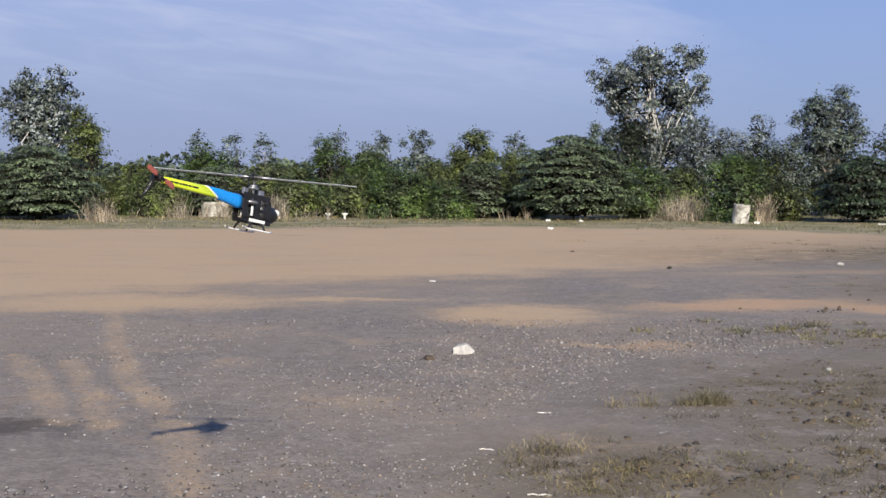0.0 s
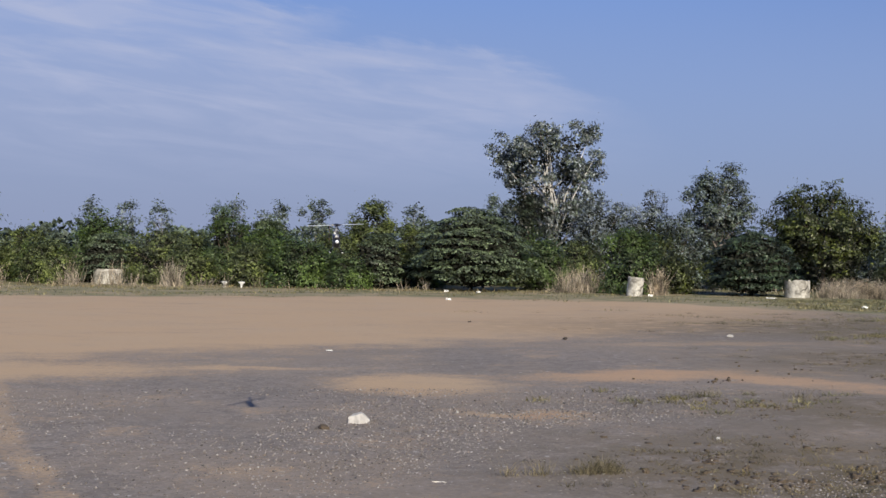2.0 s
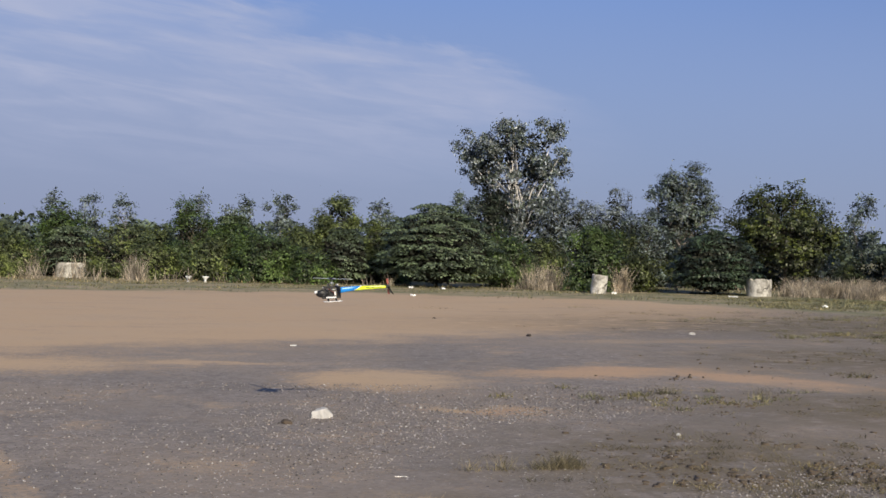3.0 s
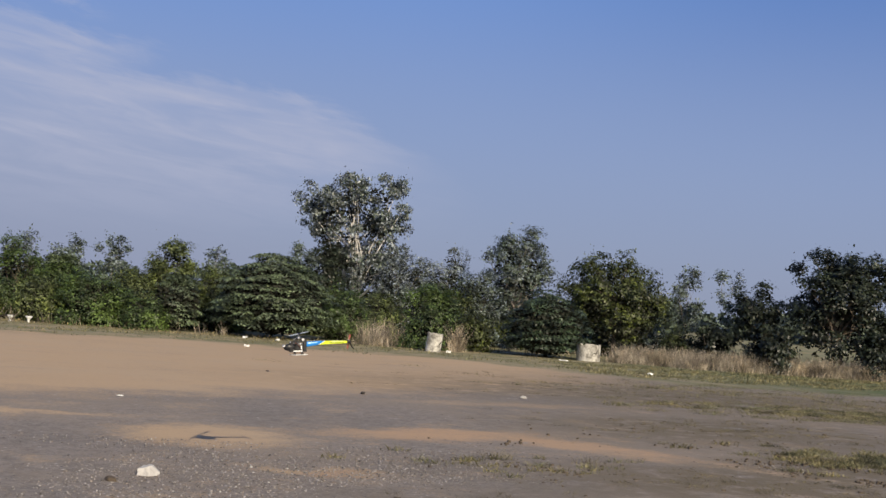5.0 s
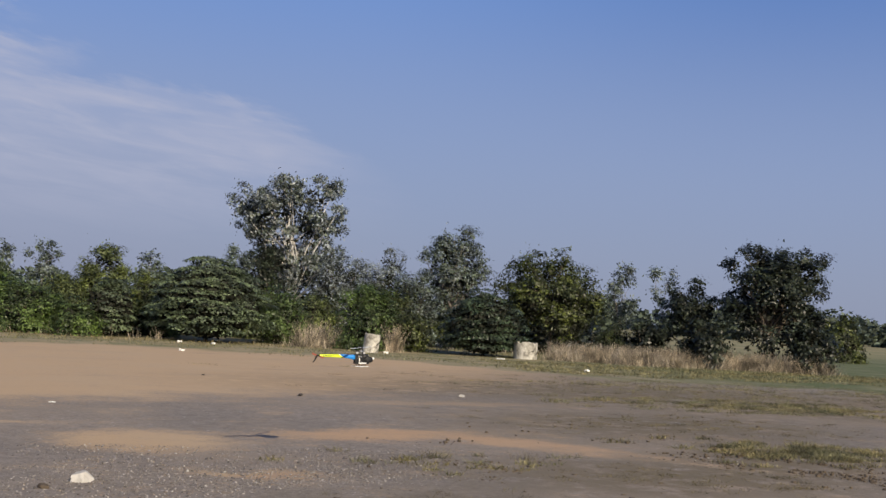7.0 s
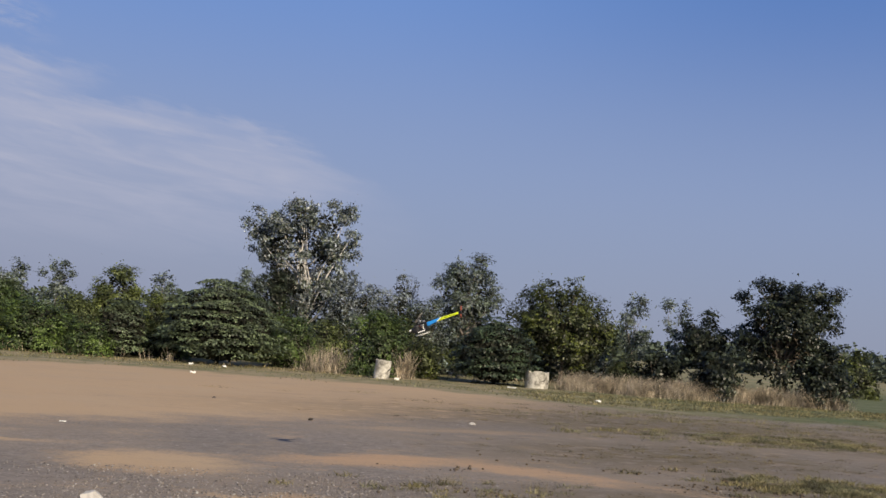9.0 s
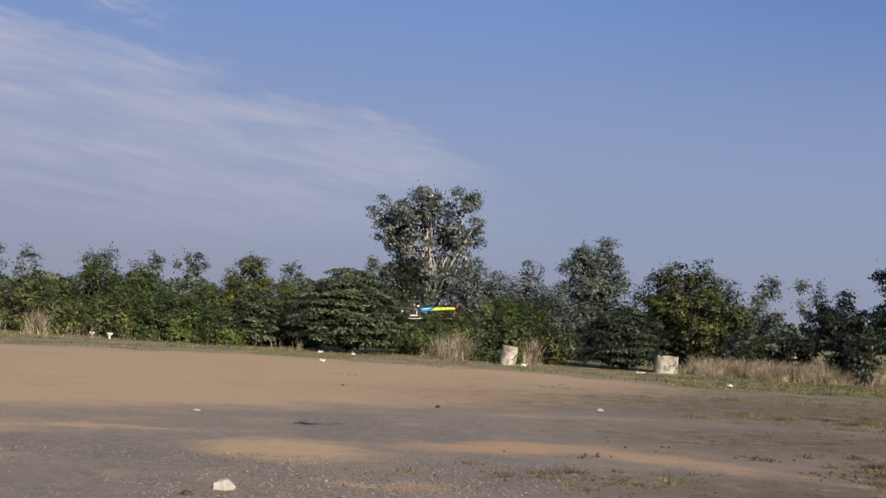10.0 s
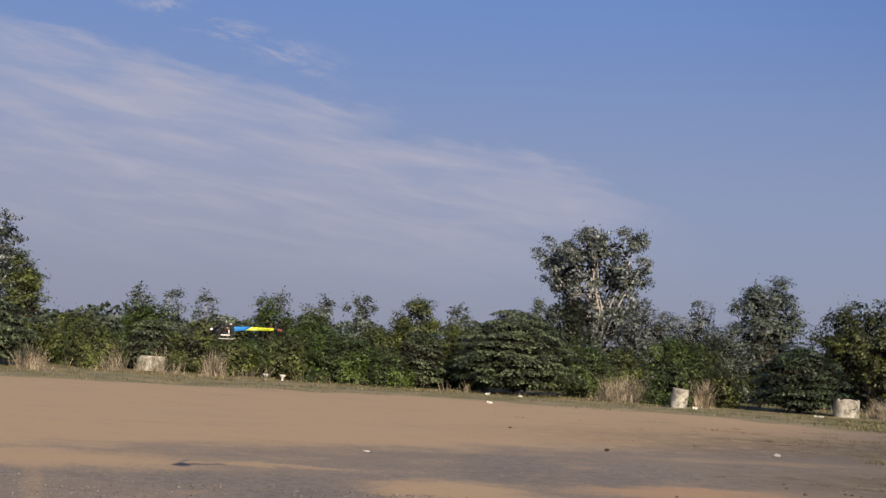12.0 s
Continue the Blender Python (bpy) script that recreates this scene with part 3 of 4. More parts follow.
crowned("gum_tree", 22, -19.3, 56.8, 6.7, 4.3, 2.4, GUM, PALE_BARK, 12000, 0.08, 0.42, 70, LEAN_FORM, "tall slender gum tree with grey-green hanging leaves", trunk=0.10, fork=0.3, droop=0.6, core=0.06)
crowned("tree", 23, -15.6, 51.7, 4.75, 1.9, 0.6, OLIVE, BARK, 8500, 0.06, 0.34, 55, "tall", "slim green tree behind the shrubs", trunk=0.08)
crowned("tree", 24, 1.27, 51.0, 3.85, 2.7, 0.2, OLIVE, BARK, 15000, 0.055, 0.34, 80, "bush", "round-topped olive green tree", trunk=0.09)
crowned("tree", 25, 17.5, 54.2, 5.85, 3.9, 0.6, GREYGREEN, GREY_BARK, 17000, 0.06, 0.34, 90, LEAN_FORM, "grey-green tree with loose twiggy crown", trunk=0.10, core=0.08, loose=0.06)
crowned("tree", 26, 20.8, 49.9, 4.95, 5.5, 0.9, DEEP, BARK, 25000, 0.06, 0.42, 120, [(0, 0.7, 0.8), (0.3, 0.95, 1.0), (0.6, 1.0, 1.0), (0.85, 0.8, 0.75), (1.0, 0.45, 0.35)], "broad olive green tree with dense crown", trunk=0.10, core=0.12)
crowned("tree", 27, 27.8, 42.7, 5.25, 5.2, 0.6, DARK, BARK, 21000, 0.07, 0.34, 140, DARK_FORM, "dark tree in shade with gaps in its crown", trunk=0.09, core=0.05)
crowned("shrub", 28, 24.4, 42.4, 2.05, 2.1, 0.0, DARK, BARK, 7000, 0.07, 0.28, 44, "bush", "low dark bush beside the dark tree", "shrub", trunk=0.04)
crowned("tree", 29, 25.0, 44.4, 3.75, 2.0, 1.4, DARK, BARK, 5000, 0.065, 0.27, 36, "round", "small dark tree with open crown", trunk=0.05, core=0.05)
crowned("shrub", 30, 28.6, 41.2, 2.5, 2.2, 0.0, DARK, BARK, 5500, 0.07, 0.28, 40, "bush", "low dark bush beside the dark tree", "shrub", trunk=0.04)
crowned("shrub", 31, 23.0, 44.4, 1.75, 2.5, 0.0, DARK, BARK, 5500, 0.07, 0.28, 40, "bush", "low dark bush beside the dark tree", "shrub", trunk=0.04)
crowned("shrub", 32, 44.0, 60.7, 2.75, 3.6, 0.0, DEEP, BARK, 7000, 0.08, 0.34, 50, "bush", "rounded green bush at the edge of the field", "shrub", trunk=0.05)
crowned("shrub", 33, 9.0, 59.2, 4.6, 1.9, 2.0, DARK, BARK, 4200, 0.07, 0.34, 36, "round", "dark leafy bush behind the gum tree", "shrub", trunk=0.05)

THIN = "thin grey-green sapling with sparse leaves against the sky"
for k, (x, y, top, w, c) in enumerate([(-9.6, 54.1, 3.65, 1.3, 1100), (-8.2, 54.3, 3.7, 1.1, 900), (-2.95, 55.9, 4.0, 1.0, 1300), (-1.3, 57.0, 3.95, 2.0, 2300), (3.4, 54.9, 3.95, 1.1, 1200),
                                       (24.1, 49.4, 4.35, 1.6, 2300), (24.3, 45.9, 4.05, 1.4, 1300), (-4.6, 52.4, 3.75, 1.0, 1100), (-10.9, 53.0, 3.7, 1.2, 1500), (7.5, 56.5, 4.3, 1.4, 1900), (-3.4, 54.0, 3.5, 1.1, 1200)]):
    crowned("sapling", 40 + k, x, y, top, w, top * 0.3, GREYGREEN, GREY_BARK, int(c * 0.9), 0.06, 0.20, (24, 34, 28)[k % 3], ("wide", "round", "tall")[k % 3], THIN, "sapling", "thin saplings behind the hedge", trunk=0.022, loose=0.35, core=0)

BUSH = "leafy green bush at the edge of the yard"
for k, (x, y, top, w, leaf, c) in enumerate([
        (-13.2, 52.4, 2.35, 3.2, OLIVE, 9000), (-10.4, 51.9, 3.4, 2.2, GREEN, 9000), (-7.8, 51.4, 2.3, 3.8, OLIVE, 10000), (-4.95, 51.2, 3.3, 2.4, GREEN, 10500), (-3.1, 50.6, 2.75, 2.5, GREEN, 9000),
        (-1.7, 48.4, 2.05, 3.3, GREEN, 11000), (-0.2, 50.2, 2.3, 2.2, OLIVE, 7000), (-3.7, 49.0, 1.6, 2.2, OLIVE, 6500), (8.2, 48.3, 2.3, 2.3, GREEN, 8500), (11.3, 46.1, 2.5, 2.5, GREEN, 10500),
        (15.0, 58.1, 5.1, 4.4, THICKET, 9500), (12.7, 57.6, 4.3, 4.0, THICKET, 8500), (13.6, 50.6, 2.6, 2.2, DEEP, 6500), (15.2, 53.0, 3.4, 2.8, GREYGREEN, 8000), (3.2, 50.4, 2.7, 2.0, OLIVE, 7000),
        (22.0, 45.6, 1.3, 1.8, DEEP, 4500), (-17.6, 50.5, 2.9, 3.6, GREEN, 8500), (-6.4, 50.0, 1.5, 2.2, OLIVE, 6000), (-12.2, 49.8, 1.7, 2.6, OLIVE, 6500), (-21.5, 48.5, 3.2, 4.0, GREEN, 7500), (0.2, 47.4, 1.2, 1.8, GREEN, 4500), (13.3, 46.6, 1.6, 1.6, DEEP, 4500)]):
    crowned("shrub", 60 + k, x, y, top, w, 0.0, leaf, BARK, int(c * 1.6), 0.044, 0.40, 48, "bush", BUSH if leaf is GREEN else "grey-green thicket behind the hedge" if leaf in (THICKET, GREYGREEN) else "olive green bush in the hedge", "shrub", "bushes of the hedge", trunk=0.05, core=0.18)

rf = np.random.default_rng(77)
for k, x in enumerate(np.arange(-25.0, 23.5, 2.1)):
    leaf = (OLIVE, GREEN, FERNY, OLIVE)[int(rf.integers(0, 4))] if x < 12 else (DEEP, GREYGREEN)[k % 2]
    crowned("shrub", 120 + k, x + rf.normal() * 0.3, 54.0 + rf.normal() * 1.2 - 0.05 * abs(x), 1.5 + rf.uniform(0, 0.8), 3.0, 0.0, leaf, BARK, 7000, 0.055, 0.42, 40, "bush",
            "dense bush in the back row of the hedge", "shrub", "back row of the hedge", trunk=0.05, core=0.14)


def far_woods():
    rng = np.random.default_rng(5)
    P = []
    for k in range(330):
        a = radians(rng.uniform(-52, 62))
        d = rng.uniform(170, 420)
        x, y = d * math.sin(a), d * math.cos(a)
        r = rng.uniform(1.8, 4.5)
        top = rng.uniform(3.0, 7.0)
        q = in_ball(rng, 260) * np.array([r * 1.6, r, top * 0.55]) + np.array([x, y, top * 0.5])
        q[:, 2] = np.maximum(q[:, 2], 0.1)
        P.append(q)
    v, f = leaf_cards(rng, np.concatenate(P), 0.8, 0.4, 1.4)
    ob = mesh_quads("far_woods", v, f, FAR)
    tagged(ob, "hazy line of distant trees beyond the fields", "woods", kind="stuff")


far_woods()


def blades(name, seed, spots, leaf, height, label, width=0.02, lean=0.25, category="grass"):
    """Upright blades: spots of (x, y, radius x, radius y, count)."""
    rng = np.random.default_rng(seed)
    V = []
    for x, y, rx, ry, c in spots:
        p = rng.normal(size=(c, 2)) * 0.5
        b = np.stack([x + p[:, 0] * rx, y + p[:, 1] * ry, np.full(c, -0.02)], 1)
        hh = height * rng.uniform(0.45, 1.15, c) * np.exp(-0.5 * (p ** 2).sum(1))
        tip = b + np.stack([rng.normal(size=c) * lean * hh, rng.normal(size=c) * lean * hh, hh], 1)
        ang = rng.uniform(0, math.pi, c)
        w = np.stack([np.cos(ang), np.sin(ang), np.zeros(c)], 1) * width * 0.5 * rng.uniform(0.6, 1.4, c)[:, None]
        mid = b * 0.5 + tip * 0.5 - np.stack([rng.normal(size=c) * 0.05 * hh, rng.normal(size=c) * 0.05 * hh, -0.06 * hh], 1)
        V.append(np.stack([b - w, b + w, mid + w * 0.8, mid - w * 0.8], 1))
        V.append(np.stack([mid - w * 0.8, mid + w * 0.8, tip + w * 0.2, tip - w * 0.2], 1))
    v = np.concatenate(V).reshape(-1, 3)
    ob = mesh_quads(name, v, np.arange(len(v)).reshape(-1, 4), leaf)
    tagged(ob, label, category, kind="stuff")
    return ob


rg = np.random.default_rng(8)
verge = [(rg.uniform(14, 31), rg.uniform(33, 41), 1.3, 0.7, 110) for k in range(150)] + [(x, 40.5 - abs(x - 2) * 0.16 + rg.normal() * 1.6 + rg.uniform(0, 7), 1.4, 0.9, 38) for x in np.linspace(-24, 32, 300)]
blades("verge_grass", 1, verge, TURF, 0.09, "short patchy green and yellow verge grass", 0.03)
dry = [(-9.0, 48.4, 0.35, 0.3, 160), (-10.6, 48.0, 0.45, 0.3, 200), (-6.75, 48.2, 0.36, 0.3, 480), (9.1, 45.9, 0.75, 0.4, 800), (10.0, 46.2, 0.5, 0.3, 300), (12.2, 44.9, 0.28, 0.25, 600), (-12.6, 43.4, 0.5, 0.3, 260)]
blades("dry_grass_clumps", 2, [(x, y, rx * 1.25, ry * 1.2, int(c * 0.6)) for x, y, rx, ry, c in dry], STRAW, 1.12, "tall straw-coloured dry grass clumps by the hedge", 0.014, 0.32)
band = [(x, 43.6 - (x - 18) * 0.22 + rg.normal() * 0.5, 0.7, 0.7, 520) for x in np.linspace(18.6, 29, 32)]
blades("dry_grass_band", 3, band, STRAW, 0.78, "band of pale dry grass along the verge", 0.012, 0.5)
stalks = [(x + rg.normal() * 0.5, 47.3 + 0.06 * abs(x + 3) + rg.normal() * 0.5, rg.uniform(0.15, 0.5), 0.25, int(60 * rg.random() ** 2.5) + 4) for x in np.linspace(-17, 23.5, 70) if not 3.0 < x < 8.0]
blades("dry_stalks", 14, stalks, STRAW, 0.62, "thin dry stalks at the foot of the hedge", 0.016, 0.35)
skirt = [(x, 46.6 + 0.03 * x + rg.normal() * 1.0, 0.7, 0.5, 36) for x in np.linspace(-22, 26, 64)]
blades("hedge_foot_weeds", 4, skirt, WEED, 0.17, "weeds and dry stalks at the foot of the hedge", 0.03, 0.3)


# ---- things on the ground ----
def stone(name, seed, x, y, sx, sy, sz, material, label, category="stone", group=""):
    bm = bmesh.new()
    bmesh.ops.create_icosphere(bm, subdivisions=3, radius=1.0)
    off = Vector((seed * 3.1, seed * 1.7, 0))
    for v in bm.verts:
        d = v.co.copy()
        for axis, cut in ((Vector((0.8, -0.2, 0.55)), 0.62), (Vector((-0.6, -0.7, 0.25)), 0.66), (Vector((-0.25, 0.1, 1)), 0.60), (Vector((-0.8, 0.5, 0.15)), 0.72), (Vector((0.35, -0.85, 0.35)), 0.62), (Vector((0.6, 0.7, 0.2)), 0.7)):
            axis = axis.normalized()
            k = d.dot(axis)
            if k > cut:
                d -= axis * (k - cut)
        d *= 1 + 0.10 * noise.noise(v.co * 2.2 + off)
        v.co = Vector((d.x * sx, d.y * sy, d.z * sz))
    ob = part(name, bm, material)
    ob.matrix_basis = pose(x, y, sz * 0.5, 4, -6, seed * 57 - 40)
    tagged(ob, label, category, group)
    return ob


stone("rock", 1, 0.19, 10.82, 0.115, 0.085, 0.075, ROCK, "angular pale rock lying on the gravel", "rock")


def ring_pipe(name, x, y, radius, height, tilt, label, chips):
    """An upright concrete well ring, hollow, with a chipped rim."""
    bm = bmesh.new()
    sides, wall = 40, 0.06
    rings = []
    for r, z in ((radius, 0), (radius * 1.005, height * 0.5), (radius, height), (radius - wall, height), (radius - wall, 0)):
        ring = []
        for k in range(sides):
            a = 2 * math.pi * k / sides
            dz = 0.0
            if z == height:
                dz = -chips * max(0.0, noise.noise((math.cos(a) * 2.2 + x, math.sin(a) * 2.2, 0.5))) * height
            ring.append(bm.verts.new((r * math.cos(a), r * math.sin(a), z + dz)))
        rings.append(ring)
    for i in range(len(rings)):
        p, q = rings[i], rings[(i + 1) % len(rings)]
        for k in range(sides):
            bm.faces.new((p[k], p[(k + 1) % sides], q[(k + 1) % sides], q[k]))
    ob = part(name, bm, CONCRETE, smooth=False)
    ob.matrix_basis = pose(x, y, -0.03, tilt * 0.3, tilt, 20)
    # dark cracks and holes run over the side
    rng = np.random.default_rng(int(abs(x) * 10))
    for k in range(2 if radius < 0.55 else 0):
        bm = bmesh.new()
        a, z = -2.0 + rng.normal() * 0.12 + 0.55 * k, height * rng.uniform(0.3, 0.4)
        prev = None
        for j in range(7):
            w = 0.024 * (1 - abs(j - 3) / 4.5) * rng.uniform(0.6, 1.5)
            ring = [bm.verts.new(((radius + d) * math.cos(a), (radius + d) * math.sin(a), z + e)) for e, d in ((-w, -0.01), (-w, 0.005), (w, 0.005), (w, -0.01))]
            if prev:
                for i in range(4):
                    bm.faces.new((prev[i], prev[(i + 1) % 4], ring[(i + 1) % 4], ring[i]))
            else:
                bm.faces.new(ring)
            prev = ring
            a += rng.uniform(0.08, 0.16)
            z += rng.uniform(0.0, 0.10) * height
        bm.faces.new(prev)
        bmesh.ops.recalc_face_normals(bm, faces=bm.faces[:])
        part("crack", bm, CLOD, ob, "dark broken crack in the concrete")
    tagged(ob, label, "concrete ring", "concrete rings on the verge")
    return ob


ring_pipe("concrete_ring", 10.83, 43.2, 0.295, 0.74, 6, "tall narrow concrete ring standing on the verge", 0.12)
ring_pipe("concrete_ring", 17.22, 43.6, 0.47, 0.70, 0, "weathered concrete ring half hidden in grass", 0.2)
ring_pipe("concrete_ring", -9.7, 50.5, 0.60, 0.64, 0, "broad pale concrete ring among weeds", 0.05)


stone("stone", 2, 3.24, 9.85, 0.030, 0.026, 0.022, ROCK, "small white stone on the gravel", group="loose stones")
stone("stone", 3, -0.12, 10.45, 0.075, 0.05, 0.03, SOIL, "flat brown-grey stone near the pale rock", group="loose stones")
stone("stone", 4, 7.50, 22.3, 0.085, 0.06, 0.045, STONE, "grey stone on the yard", group="loose stones")
stone("clod", 5, 4.10, 21.4, 0.085, 0.05, 0.028, CLOD, "dark lump lying on the gravel", "clod", "dark lumps")
stone("clod", 6, 2.84, 26.0, 0.06, 0.045, 0.03, CLOD, "dark lump lying on the sand", "clod", "dark lumps")
stone("clod", 7, 1.46, 7.0, 0.035, 0.028, 0.02, CLOD, "dark lump lying on the gravel", "clod", "dark lumps")
stone("clod", 8, 2.05, 8.55, 0.05, 0.03, 0.02, CLOD, "dark lump lying on the gravel", "clod", "dark lumps")


def stick(seed, x, y, length, material, label):
    """A short crooked stick lying flat."""
    rng = np.random.default_rng(seed)
    bm = bmesh.new()
    pts = [(length * (k / 4 - 0.5), rng.normal() * length * 0.05, 0.006 + 0.004 * (k % 2)) for k in range(5)]
    tube(bm, pts, [0.004, 0.005, 0.005, 0.004, 0.002], 6)
    ob = part("stick", bm, material, smooth=True)
    ob.matrix_basis = pose(x, y, 0, 0, 0, rng.uniform(-25, 10))
    tagged(ob, label, "stick", "sticks on the gravel")


for k, (x, y, length) in enumerate([(0.70, 8.01, 0.10), (0.26, 6.91, 0.09), (0.49, 5.91, 0.12)]):
    stick(k + 3, x, y, length, PALE_BARK, "bleached stick lying on the gravel")
stone("clod", 9, 1.53, 7.06, 0.035, 0.026, 0.022, CLOD, "dark lump lying on the gravel", "clod", "dark lumps")


def scrap(seed, x, y, w, d, h, label):
    """A crumpled scrap of white plastic."""
    bm = bmesh.new()
    bmesh.ops.create_grid(bm, x_segments=6, y_segments=5, size=1.0)
    top = bmesh.ops.extrude_face_region(bm, geom=bm.faces[:])
    for v in (e for e in top["geom"] if isinstance(e, bmesh.types.BMVert)):
        v.co.z += 0.9 + 0.8 * noise.noise(v.co * 1.6 + Vector((seed, 0, 0)))
    for v in bm.verts:
        k = 1 + 0.25 * noise.noise(v.co + Vector((seed * 2.0, 1, 0)))
        v.co = Vector((v.co.x * w / 2 * k, v.co.y * d / 2 * k, v.co.z * h / 1.7))
    bmesh.ops.recalc_face_normals(bm, faces=bm.faces[:])
    ob = part("plastic_scrap", bm, LITTER)
    ob.matrix_basis = pose(x, y, 0.0, 0, 0, seed * 33)
    tagged(ob, label, "litter", "scraps of white litter")


for k, (x, y, w, d, h) in enumerate([(-0.16, 18.5, 0.10, 0.06, 0.015), (3.44, 37.9, 0.14, 0.11, 0.09), (4.0, 45.0, 0.17, 0.13, 0.11), (5.2, 44.8, 0.18, 0.12, 0.09), (15.75, 42.4, 0.34, 0.14, 0.06), (11.4, 43.0, 0.17, 0.15, 0.11), (16.1, 35.3, 0.16, 0.12, 0.09)]):
    scrap(k, x, y, w, d, h, "scrap of white plastic lying on the " + ("gravel" if y < 30 else "verge"))


def basin(x, y):
    """A white plastic basin standing on a narrow foot."""
    bm = bmesh.new()
    rings = []
    for r, z in ((0.05, 0), (0.04, 0.09), (0.07, 0.15), (0.13, 0.22), (0.135, 0.24), (0.125, 0.24), (0.06, 0.17), (0.0, 0.16)):
        rings.append([bm.verts.new((max(r, 0.004) * math.cos(a), max(r, 0.004) * math.sin(a), z)) for a in [2 * math.pi * k / 20 for k in range(20)]])
    for p, q in zip(rings, rings[1:]):
        for k in range(20):
            bm.faces.new((p[k], p[(k + 1) % 20], q[(k + 1) % 20], q[k]))
    ob = part("basin", bm, LITTER, smooth=True)
    ob.matrix_basis = pose(x, y, 0, 3, 2, 0)
    tagged(ob, "white plastic basin standing by the hedge", "basin", "pair of white basins")


basin(-4.55, 46.9)
basin(-3.90, 46.9)


def gravel():
    rng = np.random.default_rng(9)
    for name, mat, count, lo, hi, label in (("gravel", MIXED, 42000, 0.0025, 0.0085, "loose light and dark gravel over the yard"), ("pale_chips", ROCK, 420, 0.002, 0.0095, "pale stone chips over the yard")):
        V, F = [], []
        cube = np.array([(-1, -1, -.6), (1, -1, -.6), (1, 1, -.6), (-1, 1, -.6), (-.6, -.7, .6), (.7, -.6, .7), (.6, .7, .5), (-.7, .6, .7)])
        quads = np.array([(0, 3, 2, 1), (4, 5, 6, 7), (0, 1, 5, 4), (1, 2, 6, 5), (2, 3, 7, 6), (3, 0, 4, 7)])
        k = 0
        while k < count:
            y = 4.5 + 9.0 * rng.random() ** 1.2
            x = rng.uniform(-0.5, 0.62) * y
            bed = math.exp(-((x - 1.6) / 2.2) ** 2 - ((y - 10.0) / 2.6) ** 2)
            bed += 0.8 * math.exp(-((x - 3.0) / 1.3) ** 2 - ((y - 7.8) / 1.2) ** 2)
            dens = (noise.noise((x * 0.5, y * 0.5, 7.0)) + 0.30) * 0.9 + bed * 0.9
            if rng.random() > dens:
                continue
            s = (lo + (hi - lo) * rng.random() ** 3.0) * (0.7 + y * 0.03) * (1.0 + 0.25 * bed)
            p = cube * s * rng.uniform(0.6, 1.3, 3) * (1 + rng.normal(size=(8, 1)) * 0.12)
            a = rng.uniform(0, 6.3)
            p = np.stack([p[:, 0] * math.cos(a) - p[:, 1] * math.sin(a), p[:, 0] * math.sin(a) + p[:, 1] * math.cos(a), p[:, 2]], 1)
            V.append(p + np.array([x, y, 0.004]))
            F.append(quads + 8 * k)
            k += 1
        tagged(mesh_quads(name, np.concatenate(V), np.concatenate(F), mat), label, "gravel", kind="stuff")


def crumbs():
    """Brown soil lumps strewn over the weedy ground."""
    rng = np.random.default_rng(19)
    cube = np.array([(-1, -1, -.6), (1, -1, -.6), (1, 1, -.6), (-1, 1, -.6), (-.6, -.7, .6), (.7, -.6, .7), (.6, .7, .5), (-.7, .6, .7)])
    quads = np.array([(0, 3, 2, 1), (4, 5, 6, 7), (0, 1, 5, 4), (1, 2, 6, 5), (2, 3, 7, 6), (3, 0, 4, 7)])
    V = []
    for cx, cy, rx, ry, c in ((3.4, 7.8, 1.2, 1.7, 4200), (1.3, 6.3, 0.8, 0.5, 500), (6.2, 11.6, 2.2, 1.2, 1300), (9.5, 17.0, 3.2, 2.0, 700), (8.3, 13.0, 1.1, 1.5, 1700), (9.0, 11.6, 1.0, 0.8, 700), (4.9, 14.4, 1.6, 0.5, 160), (4.4, 12.3, 1.1, 0.6, 240)):
        for k in range(c):
            x, y = cx + rng.normal() * rx * 0.6, cy + rng.normal() * ry * 0.6
            if noise.noise((x * 1.3, y * 1.3, 2.0)) < -0.05:
                continue
            s = (0.003 + 0.024 * rng.random() ** 5) * (1.0 if y < 10.5 else 0.8)
            V.append(cube * s * rng.uniform(0.6, 1.5, 3) * (1 + rng.normal(size=(8, 1)) * 0.15) + np.array([x, y, 0.003]))
    f = np.concatenate([quads + 8 * k for k in range(len(V))])
    tagged(mesh_quads("soil_crumbs", np.concatenate(V), f, SOIL), "brown soil crumbs strewn over weedy gravel", "soil", kind="stuff")


gravel()
crumbs()
near = [(1.92, 8.35, 0.17, 0.09, 620), (1.74, 8.30, 0.12, 0.06, 160), (1.45, 8.25, 0.16, 0.06, 110), (1.18, 8.22, 0.12, 0.05, 60), (0.62, 6.85, 0.25, 0.12, 260), (4.05, 12.9, 0.28, 0.16, 160), (5.1, 12.75, 0.2, 0.12, 90)]
blades("dry_tufts", 6, near, TUFT, 0.15, "small dry grass tufts on the gravel", 0.0035, 0.55)
weeds = []
for cx, cy, rx, ry, c in ((3.6, 8.3, 1.5, 1.8, 170), (1.25, 6.3, 0.9, 0.6, 100), (6.6, 11.2, 2.0, 1.0, 80), (9.8, 17.5, 3.0, 1.8, 120), (13.5, 25.5, 7.0, 3.4, 260), (2.9, 6.6, 0.9, 0.8, 80)):
    for k in range(c):
        weeds.append((cx + rg.normal() * rx * 0.55, cy + rg.normal() * ry * 0.55, 0.07 + cy * 0.007, 0.05 + cy * 0.003, 42))
blades("low_weeds", 7, weeds, LOW_WEED, 0.068, "low dry weeds creeping over the gravel", 0.0052, 1.1)


